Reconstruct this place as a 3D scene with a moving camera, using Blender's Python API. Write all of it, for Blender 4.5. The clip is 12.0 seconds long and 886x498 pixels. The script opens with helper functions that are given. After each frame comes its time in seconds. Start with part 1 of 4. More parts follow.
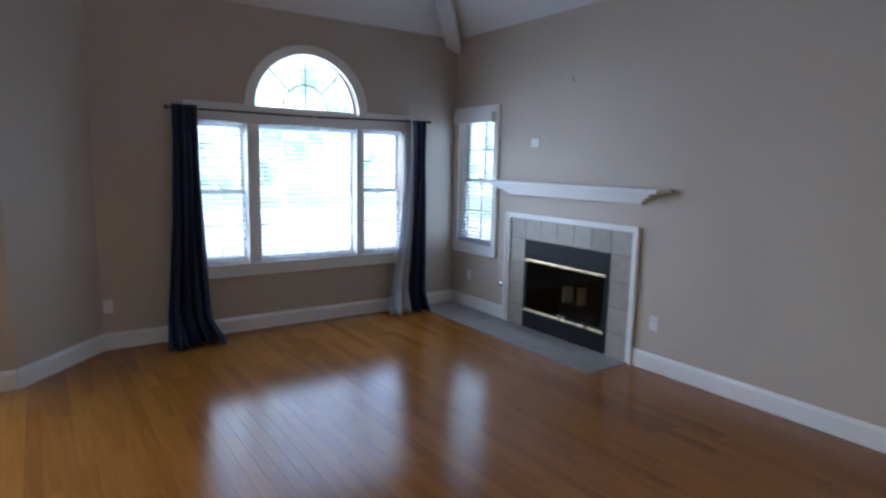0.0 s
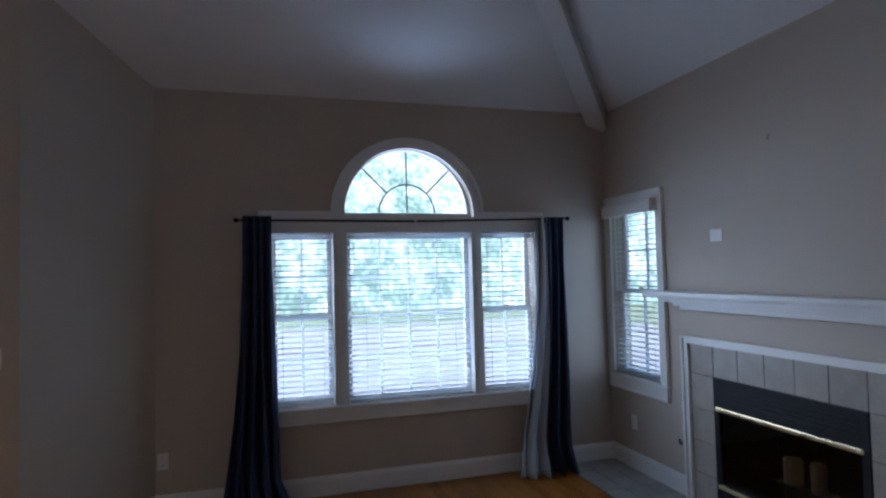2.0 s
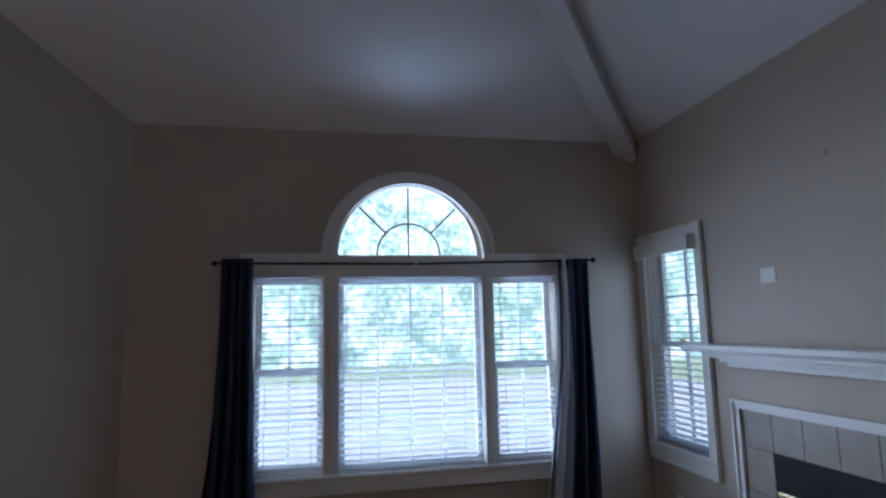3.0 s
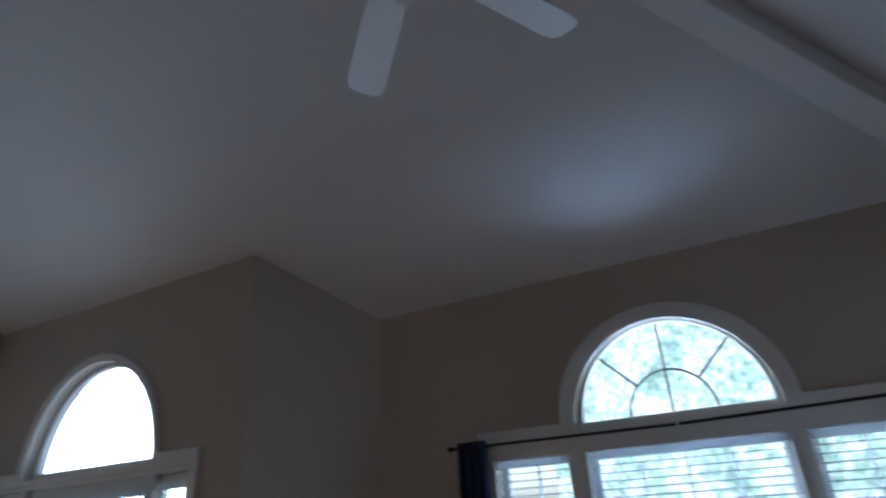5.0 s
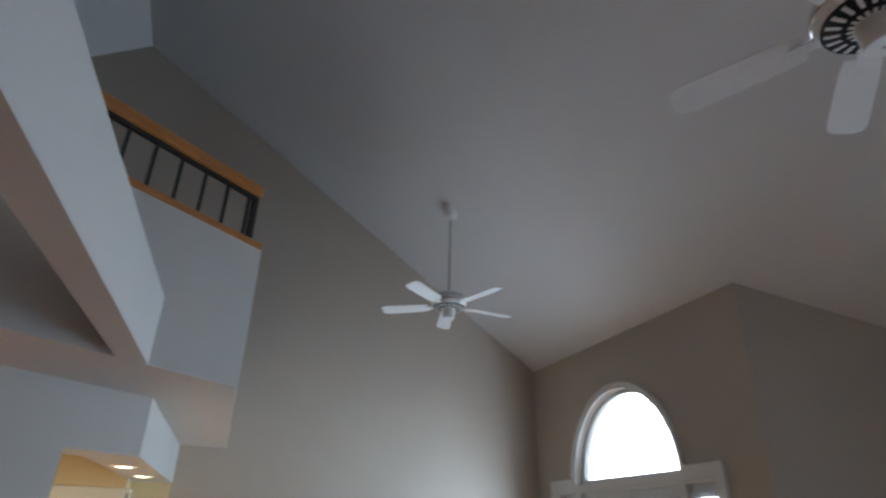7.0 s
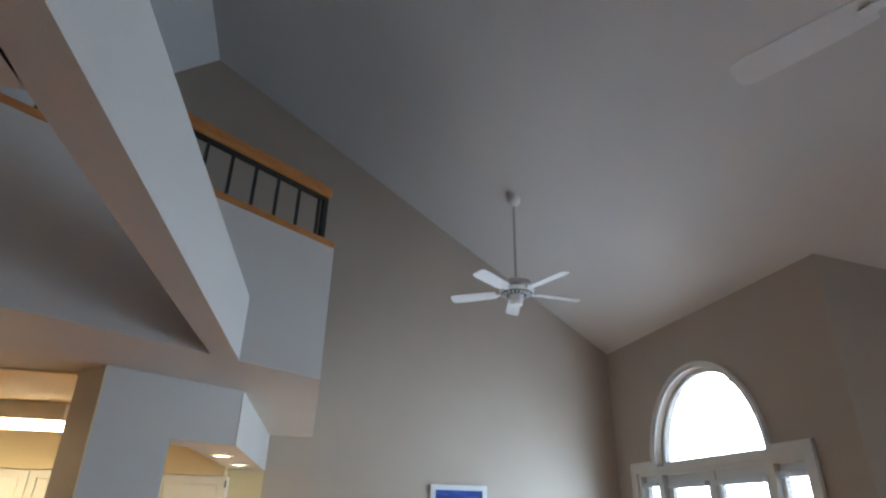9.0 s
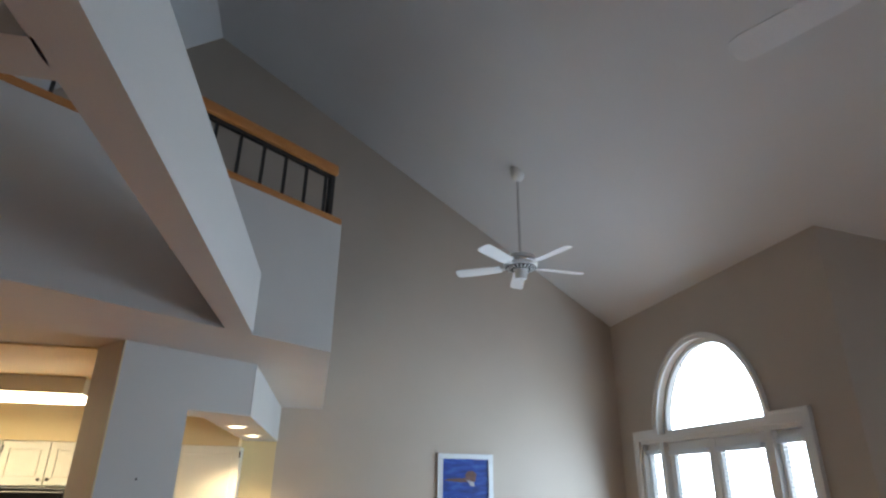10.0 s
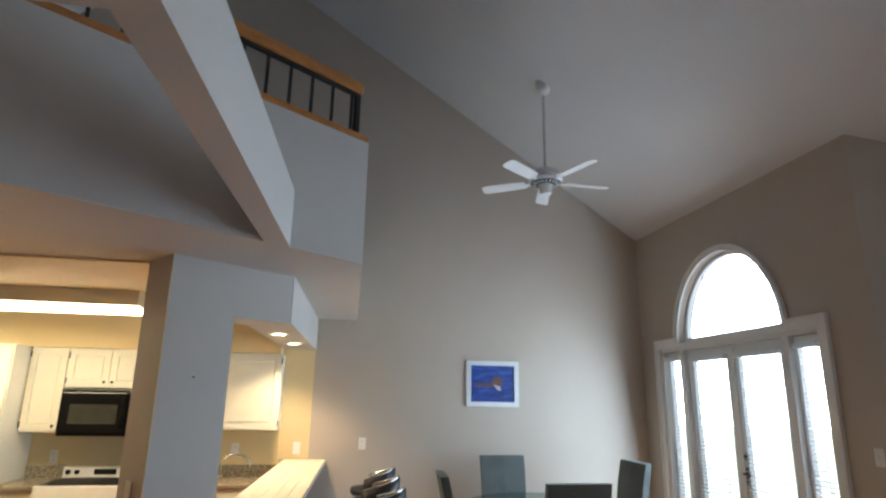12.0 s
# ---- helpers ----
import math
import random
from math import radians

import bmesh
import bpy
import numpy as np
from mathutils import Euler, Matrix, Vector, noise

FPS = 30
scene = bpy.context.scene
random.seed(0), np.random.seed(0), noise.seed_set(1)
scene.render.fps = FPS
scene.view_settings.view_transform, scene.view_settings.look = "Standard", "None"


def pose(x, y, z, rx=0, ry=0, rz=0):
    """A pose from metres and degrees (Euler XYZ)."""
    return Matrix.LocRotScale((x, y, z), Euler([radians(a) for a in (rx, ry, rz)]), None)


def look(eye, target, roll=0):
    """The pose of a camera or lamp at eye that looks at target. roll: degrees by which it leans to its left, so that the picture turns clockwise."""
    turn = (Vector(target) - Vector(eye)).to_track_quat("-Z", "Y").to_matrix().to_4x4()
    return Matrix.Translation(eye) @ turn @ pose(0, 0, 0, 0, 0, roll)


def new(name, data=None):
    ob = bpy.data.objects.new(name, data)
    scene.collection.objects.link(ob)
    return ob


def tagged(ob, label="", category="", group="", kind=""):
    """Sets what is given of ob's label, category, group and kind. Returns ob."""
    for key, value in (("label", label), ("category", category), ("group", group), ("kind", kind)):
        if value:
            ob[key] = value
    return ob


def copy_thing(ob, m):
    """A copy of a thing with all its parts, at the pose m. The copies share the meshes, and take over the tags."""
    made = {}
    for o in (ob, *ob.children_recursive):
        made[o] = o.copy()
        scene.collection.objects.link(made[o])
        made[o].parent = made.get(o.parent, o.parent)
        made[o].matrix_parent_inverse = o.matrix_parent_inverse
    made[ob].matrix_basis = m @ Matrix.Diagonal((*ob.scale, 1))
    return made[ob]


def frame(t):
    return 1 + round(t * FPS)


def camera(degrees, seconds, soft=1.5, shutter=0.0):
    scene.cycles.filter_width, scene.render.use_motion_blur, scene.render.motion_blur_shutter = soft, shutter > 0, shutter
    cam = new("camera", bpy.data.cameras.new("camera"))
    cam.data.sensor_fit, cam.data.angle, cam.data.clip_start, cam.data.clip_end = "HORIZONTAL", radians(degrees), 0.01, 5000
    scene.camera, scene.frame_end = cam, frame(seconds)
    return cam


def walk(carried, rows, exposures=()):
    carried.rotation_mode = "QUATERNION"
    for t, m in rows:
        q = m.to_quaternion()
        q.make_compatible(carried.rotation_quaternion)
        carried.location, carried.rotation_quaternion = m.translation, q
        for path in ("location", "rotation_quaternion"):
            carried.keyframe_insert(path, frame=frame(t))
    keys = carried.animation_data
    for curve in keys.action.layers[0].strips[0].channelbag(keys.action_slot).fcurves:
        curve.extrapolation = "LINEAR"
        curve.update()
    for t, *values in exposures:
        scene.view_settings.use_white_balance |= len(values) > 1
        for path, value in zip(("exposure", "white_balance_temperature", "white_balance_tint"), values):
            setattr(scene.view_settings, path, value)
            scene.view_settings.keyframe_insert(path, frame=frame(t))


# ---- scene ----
cam = camera(74.1, 12.0, soft=2.3, shutter=0.5)
PATH = [
    (0, (-4.185, -5.812, 1.698), (-3.057, -4.185, 1.41), 1.2),
    (0.5, (-3.856, -5.582, 1.714), (-2.908, -3.831, 1.52), -0.1),
    (1, (-3.555, -5.301, 1.719), (-2.769, -3.465, 1.616), -0.9),
    (1.5, (-3.305, -5.009, 1.719), (-2.632, -3.126, 1.708), -1.5),
    (2, (-2.97, -4.734, 1.712), (-2.403, -2.818, 1.792), -1.4),
    (2.5, (-2.64, -4.518, 1.74), (-2.181, -2.577, 1.887), -1.6),
    (2.7, (-2.558, -4.429, 1.714), (-2.132, -2.484, 1.903), -1.5),
    (4.3, (-1.899, -3.697, 1.632), (-2.022, -1.819, 2.308), -4.3),
    (4.5, (-1.727, -3.649, 1.634), (-2.064, -1.825, 2.38), -5.4),
    (5, (-1.439, -3.602, 1.834), (-2.246, -1.953, 2.627), -4.5),
    (5.5, (-1.562, -4.006, 1.867), (-2.574, -2.496, 2.703), -4.4),
    (6, (-1.152, -4.192, 1.812), (-2.523, -3.011, 2.665), -2.9),
    (6.5, (-1.066, -4.283, 1.706), (-2.651, -3.437, 2.585), 0.3),
    (7, (-1.206, -4.321, 1.743), (-2.89, -3.692, 2.618), 1.7),
    (7.5, (-1.149, -4.277, 1.729), (-2.886, -3.831, 2.613), 2.6),
    (9.5, (-1.128, -4.365, 1.711), (-2.908, -3.937, 2.516), 1.0),
    (10, (-1.062, -4.368, 1.686), (-2.865, -3.949, 2.442), 0.9),
    (10.5, (-0.989, -4.358, 1.657), (-2.819, -3.954, 2.356), 0.9),
    (11, (-0.94, -4.358, 1.635), (-2.797, -3.969, 2.269), 0.9),
    (11.5, (-0.925, -4.363, 1.617), (-2.806, -3.991, 2.184), 0.9),
    (12, (-0.928, -4.37, 1.603), (-2.835, -4.025, 2.1), 1.0),
]
walk(cam, [(t, look(eye, target, roll)) for t, eye, target, roll in PATH],
     exposures=[(0, 1.55, 5350, 15), (0.6, 1.33, 5300, 17), (1.5, 0.72, 5250, 17), (2.7, 0.66, 5250, 17), (4.4, 0.6, 5200, 12),
                (5.5, 0.82, 5350, 11), (6.5, 1.24, 5800, 12), (9.5, 1.58, 6000, 13), (12, 1.57, 6100, 13)])

# ---- world and large lights ----
world = bpy.data.worlds.new("world")
scene.world = world
world.use_nodes = True
_nt = world.node_tree
_sky = _nt.nodes.new("ShaderNodeTexSky")
_sky.sky_type = "NISHITA"
_sky.sun_disc = False
_sky.sun_elevation = radians(48)
_sky.sun_rotation = radians(200)
_nt.links.new(_sky.outputs["Color"], _nt.nodes["Background"].inputs["Color"])
_nt.nodes["Background"].inputs["Strength"].default_value = 0.15


def lamp(name, kind, energy, color, m, **kw):
    data = bpy.data.lights.new(name, kind)
    data.energy, data.color = energy, color
    for key, value in kw.items():
        if key == "size":
            data.size = value
        elif key == "size_y":
            data.shape, data.size_y = "RECTANGLE", value
        elif key == "angle":
            data.angle = value
        elif key == "spot":
            data.spot_size, data.spot_blend = value, 0.6
        elif key == "spread":
            data.spread = value
        elif key == "soft":
            data.shadow_soft_size = value
    ob = new(name, data)
    ob.matrix_world = m
    return ob


# the sun stands behind the house and lights the garden only
lamp("sun", "SUN", 4.6, (1.0, 0.95, 0.88), look((-7, -12, 21), (-3, 0, 0)), angle=radians(3))
# daylight at the openings: sky from above and the bright garden from below
YD_LAMP = -0.77
DAY = (0.64, 0.83, 1.0)
lamp("window_sky", "AREA", 6.0, DAY, look((-1.85, -0.12, 1.36), (-1.85, -3.0, 1.3)), size=2.15, size_y=1.3)
lamp("window_garden", "AREA", 88, DAY, look((-1.85, 0.95, 0.15), (-1.85, -0.3, 3.9)), size=3.0, size_y=1.1, spread=radians(140))
lamp("small_window_sky", "AREA", 1.6, DAY, look((-0.06, -0.42, 1.5), (-3.0, -0.42, 1.45)), size=0.6, size_y=1.35)
lamp("door_sky", "AREA", 31, (0.67, 0.86, 1.0), look((-6.02, YD_LAMP, 1.1), (-5.95, -3.6, 0.75)), size=2.25, size_y=2.0)
lamp("door_arch_sky", "AREA", 5, (0.82, 0.92, 1.0), look((-6.01, YD_LAMP, 2.55), (-5.95, -3.6, 2.55)), size=1.4, size_y=0.55)
lamp("small_window_garden", "AREA", 40, DAY, look((1.3, -0.42, -0.3), (-2.5, -0.6, 3.6)), size=1.2, size_y=1.8)

# ---- materials ----


def nodes(name):
    m = bpy.data.materials.new(name)
    m.use_nodes = True
    return m, m.node_tree.nodes, m.node_tree.links, m.node_tree.nodes["Principled BSDF"]


def surface(name, a, b, rough=0.5, scale=6.0, fine=80.0, bump=0.05, metal=0.0, stretch=(1, 1, 1), vary=0.0, spread=0.08):
    """Two tones mixed by a broad and a fine noise, with a fine relief; vary: by object."""
    m, n, l, p = nodes(name)
    tc, mp = n.new("ShaderNodeTexCoord"), n.new("ShaderNodeMapping")
    mp.inputs["Scale"].default_value = stretch
    l.new(tc.outputs["Object"], mp.inputs["Vector"])
    big, small = n.new("ShaderNodeTexNoise"), n.new("ShaderNodeTexNoise")
    big.inputs["Scale"].default_value, small.inputs["Scale"].default_value = scale, fine
    big.inputs["Detail"].default_value = 4
    for t in (big, small):
        l.new(mp.outputs["Vector"], t.inputs["Vector"])
    add = n.new("ShaderNodeMath")
    add.operation = "MULTIPLY_ADD"
    add.inputs[1].default_value = 0.35
    l.new(small.outputs["Fac"], add.inputs[0])
    sub = n.new("ShaderNodeMath")
    sub.operation = "MULTIPLY"
    sub.inputs[1].default_value = 0.65
    l.new(big.outputs["Fac"], sub.inputs[0])
    l.new(sub.outputs[0], add.inputs[2])
    fac = add.outputs[0]
    if vary:
        info, mix = n.new("ShaderNodeObjectInfo"), n.new("ShaderNodeMath")
        mix.operation = "MULTIPLY_ADD"
        mix.inputs[1].default_value = vary
        l.new(info.outputs["Random"], mix.inputs[0])
        l.new(fac, mix.inputs[2])
        off = n.new("ShaderNodeMath")
        off.operation = "SUBTRACT"
        off.inputs[1].default_value = vary / 2
        l.new(mix.outputs[0], off.inputs[0])
        fac = off.outputs[0]
    ramp = n.new("ShaderNodeValToRGB")
    ramp.color_ramp.elements[0].position, ramp.color_ramp.elements[1].position = 0.3, 0.7
    ramp.color_ramp.elements[0].color, ramp.color_ramp.elements[1].color = (*a, 1), (*b, 1)
    l.new(fac, ramp.inputs["Fac"])
    l.new(ramp.outputs["Color"], p.inputs["Base Color"])
    rr = n.new("ShaderNodeMath")
    rr.operation = "MULTIPLY_ADD"
    rr.inputs[1].default_value, rr.inputs[2].default_value = spread, rough - spread / 2
    l.new(big.outputs["Fac"], rr.inputs[0])
    l.new(rr.outputs[0], p.inputs["Roughness"])
    p.inputs["Metallic"].default_value = metal
    if bump:
        bp = n.new("ShaderNodeBump")
        bp.inputs["Strength"].default_value, bp.inputs["Distance"].default_value = bump, 0.01
        l.new(small.outputs["Fac"], bp.inputs["Height"])
        l.new(bp.outputs["Normal"], p.inputs["Normal"])
    return m


def glowing(name, color, strength):
    m, n, l, p = nodes(name)
    p.inputs["Base Color"].default_value = (*color, 1)
    p.inputs["Emission Color"].default_value = (*color, 1)
    p.inputs["Emission Strength"].default_value = strength
    return m


WALL = surface("wall_paint", (0.45, 0.385, 0.315), (0.50, 0.432, 0.36), 0.6, 1.2, 220, 0.12)
CEIL = surface("ceiling_paint", (0.66, 0.655, 0.65), (0.72, 0.715, 0.71), 0.75, 0.8, 260, 0.15)
LOFT = surface("loft_paint", (0.50, 0.485, 0.465), (0.56, 0.545, 0.52), 0.65, 1.1, 220, 0.12)
YELLOW = surface("kitchen_paint", (0.66, 0.53, 0.28), (0.72, 0.59, 0.34), 0.6, 1.2, 200, 0.1)
TRIM = surface("white_trim", (0.72, 0.71, 0.69), (0.79, 0.78, 0.76), 0.35, 3, 120, 0.03)
CABINET = surface("cabinet_paint", (0.70, 0.68, 0.58), (0.77, 0.75, 0.66), 0.38, 3, 90, 0.04)
FLOOR = surface("oak_boards", (0.215, 0.072, 0.009), (0.33, 0.128, 0.021), 0.17, 3.0, 60, 0.03, stretch=(6, 0.6, 6), vary=0.28, spread=0.12)
HEARTH = surface("hearth_tile", (0.26, 0.24, 0.215), (0.37, 0.34, 0.31), 0.38, 9, 70, 0.06, vary=0.25)
TILE = surface("surround_tile", (0.27, 0.235, 0.20), (0.36, 0.32, 0.275), 0.35, 10, 80, 0.05, vary=0.25)
FLOOR.node_tree.nodes["Principled BSDF"].inputs["Specular IOR Level"].default_value = 0.26
GROUT = surface("grout", (0.11, 0.10, 0.09), (0.16, 0.145, 0.13), 0.85, 20, 200, 0.1)
BLACK = surface("black_metal", (0.006, 0.006, 0.007), (0.012, 0.012, 0.013), 0.5, 10, 120, 0.03)
BLACK.node_tree.nodes["Principled BSDF"].inputs["Specular IOR Level"].default_value = 0.2
IRON = surface("wrought_iron", (0.012, 0.011, 0.010), (0.025, 0.022, 0.02), 0.45, 12, 160, 0.05)
SOOT = surface("sooty_lining", (0.010, 0.009, 0.008), (0.03, 0.027, 0.024), 0.9, 8, 60, 0.2)
BRASS = surface("brass", (0.62, 0.5, 0.28), (0.74, 0.62, 0.38), 0.28, 14, 160, 0.02, metal=1.0)
CHROME = surface("chrome", (0.62, 0.62, 0.63), (0.72, 0.72, 0.73), 0.16, 14, 160, 0.0, metal=1.0)
CREAM = surface("ceramic_log", (0.40, 0.30, 0.17), (0.55, 0.44, 0.28), 0.8, 14, 60, 0.3)
NAVY = surface("navy_cloth", (0.012, 0.02, 0.055), (0.024, 0.036, 0.085), 0.8, 8, 500, 0.15)
LINING = surface("curtain_lining", (0.36, 0.38, 0.42), (0.46, 0.48, 0.52), 0.8, 8, 500, 0.1)
ORANGE = surface("stained_oak", (0.35, 0.13, 0.03), (0.50, 0.22, 0.06), 0.35, 5, 60, 0.04, stretch=(2, 2, 9))
PLASTIC = surface("white_plastic", (0.72, 0.71, 0.68), (0.78, 0.77, 0.74), 0.35, 8, 90, 0.0)
FANWHITE = surface("fan_white", (0.70, 0.70, 0.69), (0.77, 0.77, 0.76), 0.4, 5, 90, 0.0)
GRANITE = surface("granite", (0.05, 0.04, 0.03), (0.46, 0.40, 0.30), 0.25, 45, 130, 0.0)
BARTOP = surface("bar_boards", (0.62, 0.55, 0.42), (0.72, 0.66, 0.53), 0.4, 5, 60, 0.04, stretch=(0.6, 6, 6), vary=0.3)
GREYCLOTH = surface("grey_upholstery", (0.085, 0.10, 0.095), (0.13, 0.145, 0.14), 0.85, 6, 400, 0.25)
LEATHER = surface("black_vinyl", (0.007, 0.006, 0.006), (0.014, 0.012, 0.012), 0.45, 10, 160, 0.08)
DARKWOOD = surface("dark_wood", (0.03, 0.018, 0.01), (0.06, 0.035, 0.02), 0.4, 6, 60, 0.05)
FRAMEWHITE = surface("picture_frame_white", (0.66, 0.68, 0.7), (0.74, 0.76, 0.78), 0.4, 8, 90, 0.02)
GRASS = surface("lawn", (0.10, 0.14, 0.07), (0.20, 0.23, 0.15), 0.9, 1.5, 30, 0.5)
TUBE = glowing("fluorescent_lens", (1.0, 0.86, 0.55), 3.2)
BULB = glowing("downlight_lens", (1.0, 0.80, 0.46), 5.0)


def slat_material():
    """White vinyl that lets some of the light behind it through."""
    m, n, l, p = nodes("blind_slat")
    p.inputs["Base Color"].default_value, p.inputs["Roughness"].default_value = (0.75, 0.76, 0.77, 1), 0.45
    tr, mix, no, rp = n.new("ShaderNodeBsdfTranslucent"), n.new("ShaderNodeMixShader"), n.new("ShaderNodeTexNoise"), n.new("ShaderNodeValToRGB")
    no.inputs["Scale"].default_value = 7
    rp.color_ramp.elements[0].color, rp.color_ramp.elements[1].color = (0.70, 0.72, 0.74, 1), (0.8, 0.81, 0.82, 1)
    l.new(no.outputs["Fac"], rp.inputs["Fac"])
    l.new(rp.outputs["Color"], p.inputs["Base Color"])
    l.new(rp.outputs["Color"], tr.inputs["Color"])
    mix.inputs[0].default_value = 0.62
    l.new(p.outputs[0], mix.inputs[1])
    l.new(tr.outputs[0], mix.inputs[2])
    l.new(mix.outputs[0], n["Material Output"].inputs["Surface"])
    return m


SLAT = slat_material()
CONCRETE = surface("pale_concrete", (0.22, 0.225, 0.23), (0.30, 0.30, 0.30), 0.85, 2, 60, 0.2)


def glass_material(name, tint=(1, 1, 1)):
    """Clear sheet with a gloss that grows toward the grazing view."""
    m, n, l, p = nodes(name)
    out = n["Material Output"]
    clear, gloss, mix, face = n.new("ShaderNodeBsdfTransparent"), n.new("ShaderNodeBsdfGlossy"), n.new("ShaderNodeMixShader"), n.new("ShaderNodeLayerWeight")
    clear.inputs["Color"].default_value = (*tint, 1)
    gloss.inputs["Roughness"].default_value = 0.02
    pw, ml2 = n.new("ShaderNodeMath"), n.new("ShaderNodeMath")
    pw.operation, ml2.operation = "POWER", "MULTIPLY_ADD"
    pw.inputs[1].default_value, ml2.inputs[1].default_value, ml2.inputs[2].default_value = 4.0, 0.5, 0.025
    l.new(face.outputs["Facing"], pw.inputs[0])
    l.new(pw.outputs[0], ml2.inputs[0])
    l.new(ml2.outputs[0], mix.inputs[0])
    l.new(clear.outputs[0], mix.inputs[1])
    l.new(gloss.outputs[0], mix.inputs[2])
    l.new(mix.outputs[0], out.inputs["Surface"])
    return m


GLASS = glass_material("window_glass")
DARKGLASS = glass_material("smoked_glass", (0.6, 0.58, 0.54))
TABLEGLASS = glass_material("table_glass", (0.72, 0.82, 0.80))

# ---- mesh helpers ----


def finish(name, bm, material, parent=None, label="", smooth=False):
    me = bpy.data.meshes.new(name)
    bmesh.ops.recalc_face_normals(bm, faces=bm.faces)
    bm.to_mesh(me)
    bm.free()
    me.materials.append(material)
    if smooth:
        for f in me.polygons:
            f.use_smooth = True
    ob = new(name, me)
    if parent:
        ob.parent = parent
    if label:
        ob["label"] = label
    return ob


part = finish


def thing(name, m, label, category, group="", kind=""):
    ob = new(name)
    ob.matrix_world = m if isinstance(m, Matrix) else Matrix.Translation(m)
    ob.empty_display_size = 0.1
    return tagged(ob, label, category, group, kind)


def structure(name, bm, material, label="", category="", smooth=False):
    return tagged(finish(name, bm, material, None, "", smooth), label, category, "", "structure")


def box(bm, x0, x1, y0, y1, z0, z1, bevel=0.0, m=None):
    vs = [bm.verts.new((x, y, z)) for x in (x0, x1) for y in (y0, y1) for z in (z0, z1)]
    if m:
        for v in vs:
            v.co = m @ v.co
    fs = [bm.faces.new([vs[i] for i in q]) for q in ((0, 1, 3, 2), (4, 6, 7, 5), (0, 4, 5, 1), (2, 3, 7, 6), (0, 2, 6, 4), (1, 5, 7, 3))]
    if bevel:
        es = list({e for f in fs for e in f.edges})
        bmesh.ops.bevel(bm, geom=es, offset=bevel, segments=2, affect="EDGES", profile=0.6)
    return bm


def boxed(*args, **kw):
    return box(bmesh.new(), *args, **kw)


def prism(bm, loops, d0, d1, m):
    """A plate: loops of (u, v), the first the outline and the rest holes; u, v, depth go through m as x, z, y."""
    from mathutils.geometry import tessellate_polygon
    flat = [p for lp in loops for p in lp]
    tris = tessellate_polygon([[Vector((u, v, 0)) for u, v in lp] for lp in loops])
    front = [bm.verts.new(m @ Vector((u, d0, v))) for u, v in flat]
    back = [bm.verts.new(m @ Vector((u, d1, v))) for u, v in flat]
    for a, b, c in tris:
        if len({a, b, c}) == 3:
            bm.faces.new((front[a], front[b], front[c]))
            bm.faces.new((back[c], back[b], back[a]))
    i = 0
    for lp in loops:
        k = len(lp)
        for j in range(k):
            a, b = i + j, i + (j + 1) % k
            bm.faces.new((front[a], front[b], back[b], back[a]))
        i += k
    return bm


def lathe(bm, profile, segments=32, m=None, close=True):
    """profile: (radius, z) from bottom to top."""
    rings = []
    for r, z in profile:
        ring = []
        for k in range(segments):
            a = 2 * math.pi * k / segments
            co = Vector((r * math.cos(a), r * math.sin(a), z))
            ring.append(bm.verts.new(m @ co if m else co))
        rings.append(ring)
    for a, b in zip(rings, rings[1:]):
        for k in range(segments):
            bm.faces.new((a[k], a[(k + 1) % segments], b[(k + 1) % segments], b[k]))
    if close:
        bm.faces.new(list(reversed(rings[0])))
        bm.faces.new(rings[-1])
    return bm


def tube(bm, points, radius, segments=10):
    """A round bar along points."""
    pts = [Vector(p) for p in points]
    rings = []
    for i, p in enumerate(pts):
        d = (pts[min(i + 1, len(pts) - 1)] - pts[max(i - 1, 0)]).normalized()
        q = d.to_track_quat("Z", "Y")
        rings.append([bm.verts.new(p + q @ Vector((radius * math.cos(2 * math.pi * k / segments), radius * math.sin(2 * math.pi * k / segments), 0))) for k in range(segments)])
    for a, b in zip(rings, rings[1:]):
        for k in range(segments):
            bm.faces.new((a[k], a[(k + 1) % segments], b[(k + 1) % segments], b[k]))
    bm.faces.new(list(reversed(rings[0])))
    bm.faces.new(rings[-1])
    return bm


def arch_points(cx, z, rx, rz, steps=36):
    return [(cx + rx * math.cos(math.pi * k / steps), z + rz * math.sin(math.pi * k / steps)) for k in range(steps + 1)]


def rect(u0, u1, v0, v1):
    return [(u0, v0), (u1, v0), (u1, v1), (u0, v1)]


# ---- plan (metres) ----
SLOPE, EAVE = 0.672, 3.137          # ceiling: height at the outer walls and rise per metre
RIDGE_Y, XG, YD, YB = -5.82, -7.575, -0.684, -9.6
XJ0, XJ1 = -3.782, -4.392          # the slanted wall between the window wall and the door wall
SOFFIT = 2.445                   # underside of the loft and of the dropped beams
RIDGE_Z = EAVE - SLOPE * RIDGE_Y
I4 = Matrix.Identity(4)


def ceiling_z(y):
    return EAVE - SLOPE * y if y > RIDGE_Y else RIDGE_Z + SLOPE * (y - RIDGE_Y)


def along(p, q):
    """Frame for a wall from p to q (plan points): u runs along it, depth to the left of that way."""
    d = Vector((q[0] - p[0], q[1] - p[1]))
    return pose(p[0], p[1], 0, 0, 0, math.degrees(math.atan2(d.y, d.x))), d.length


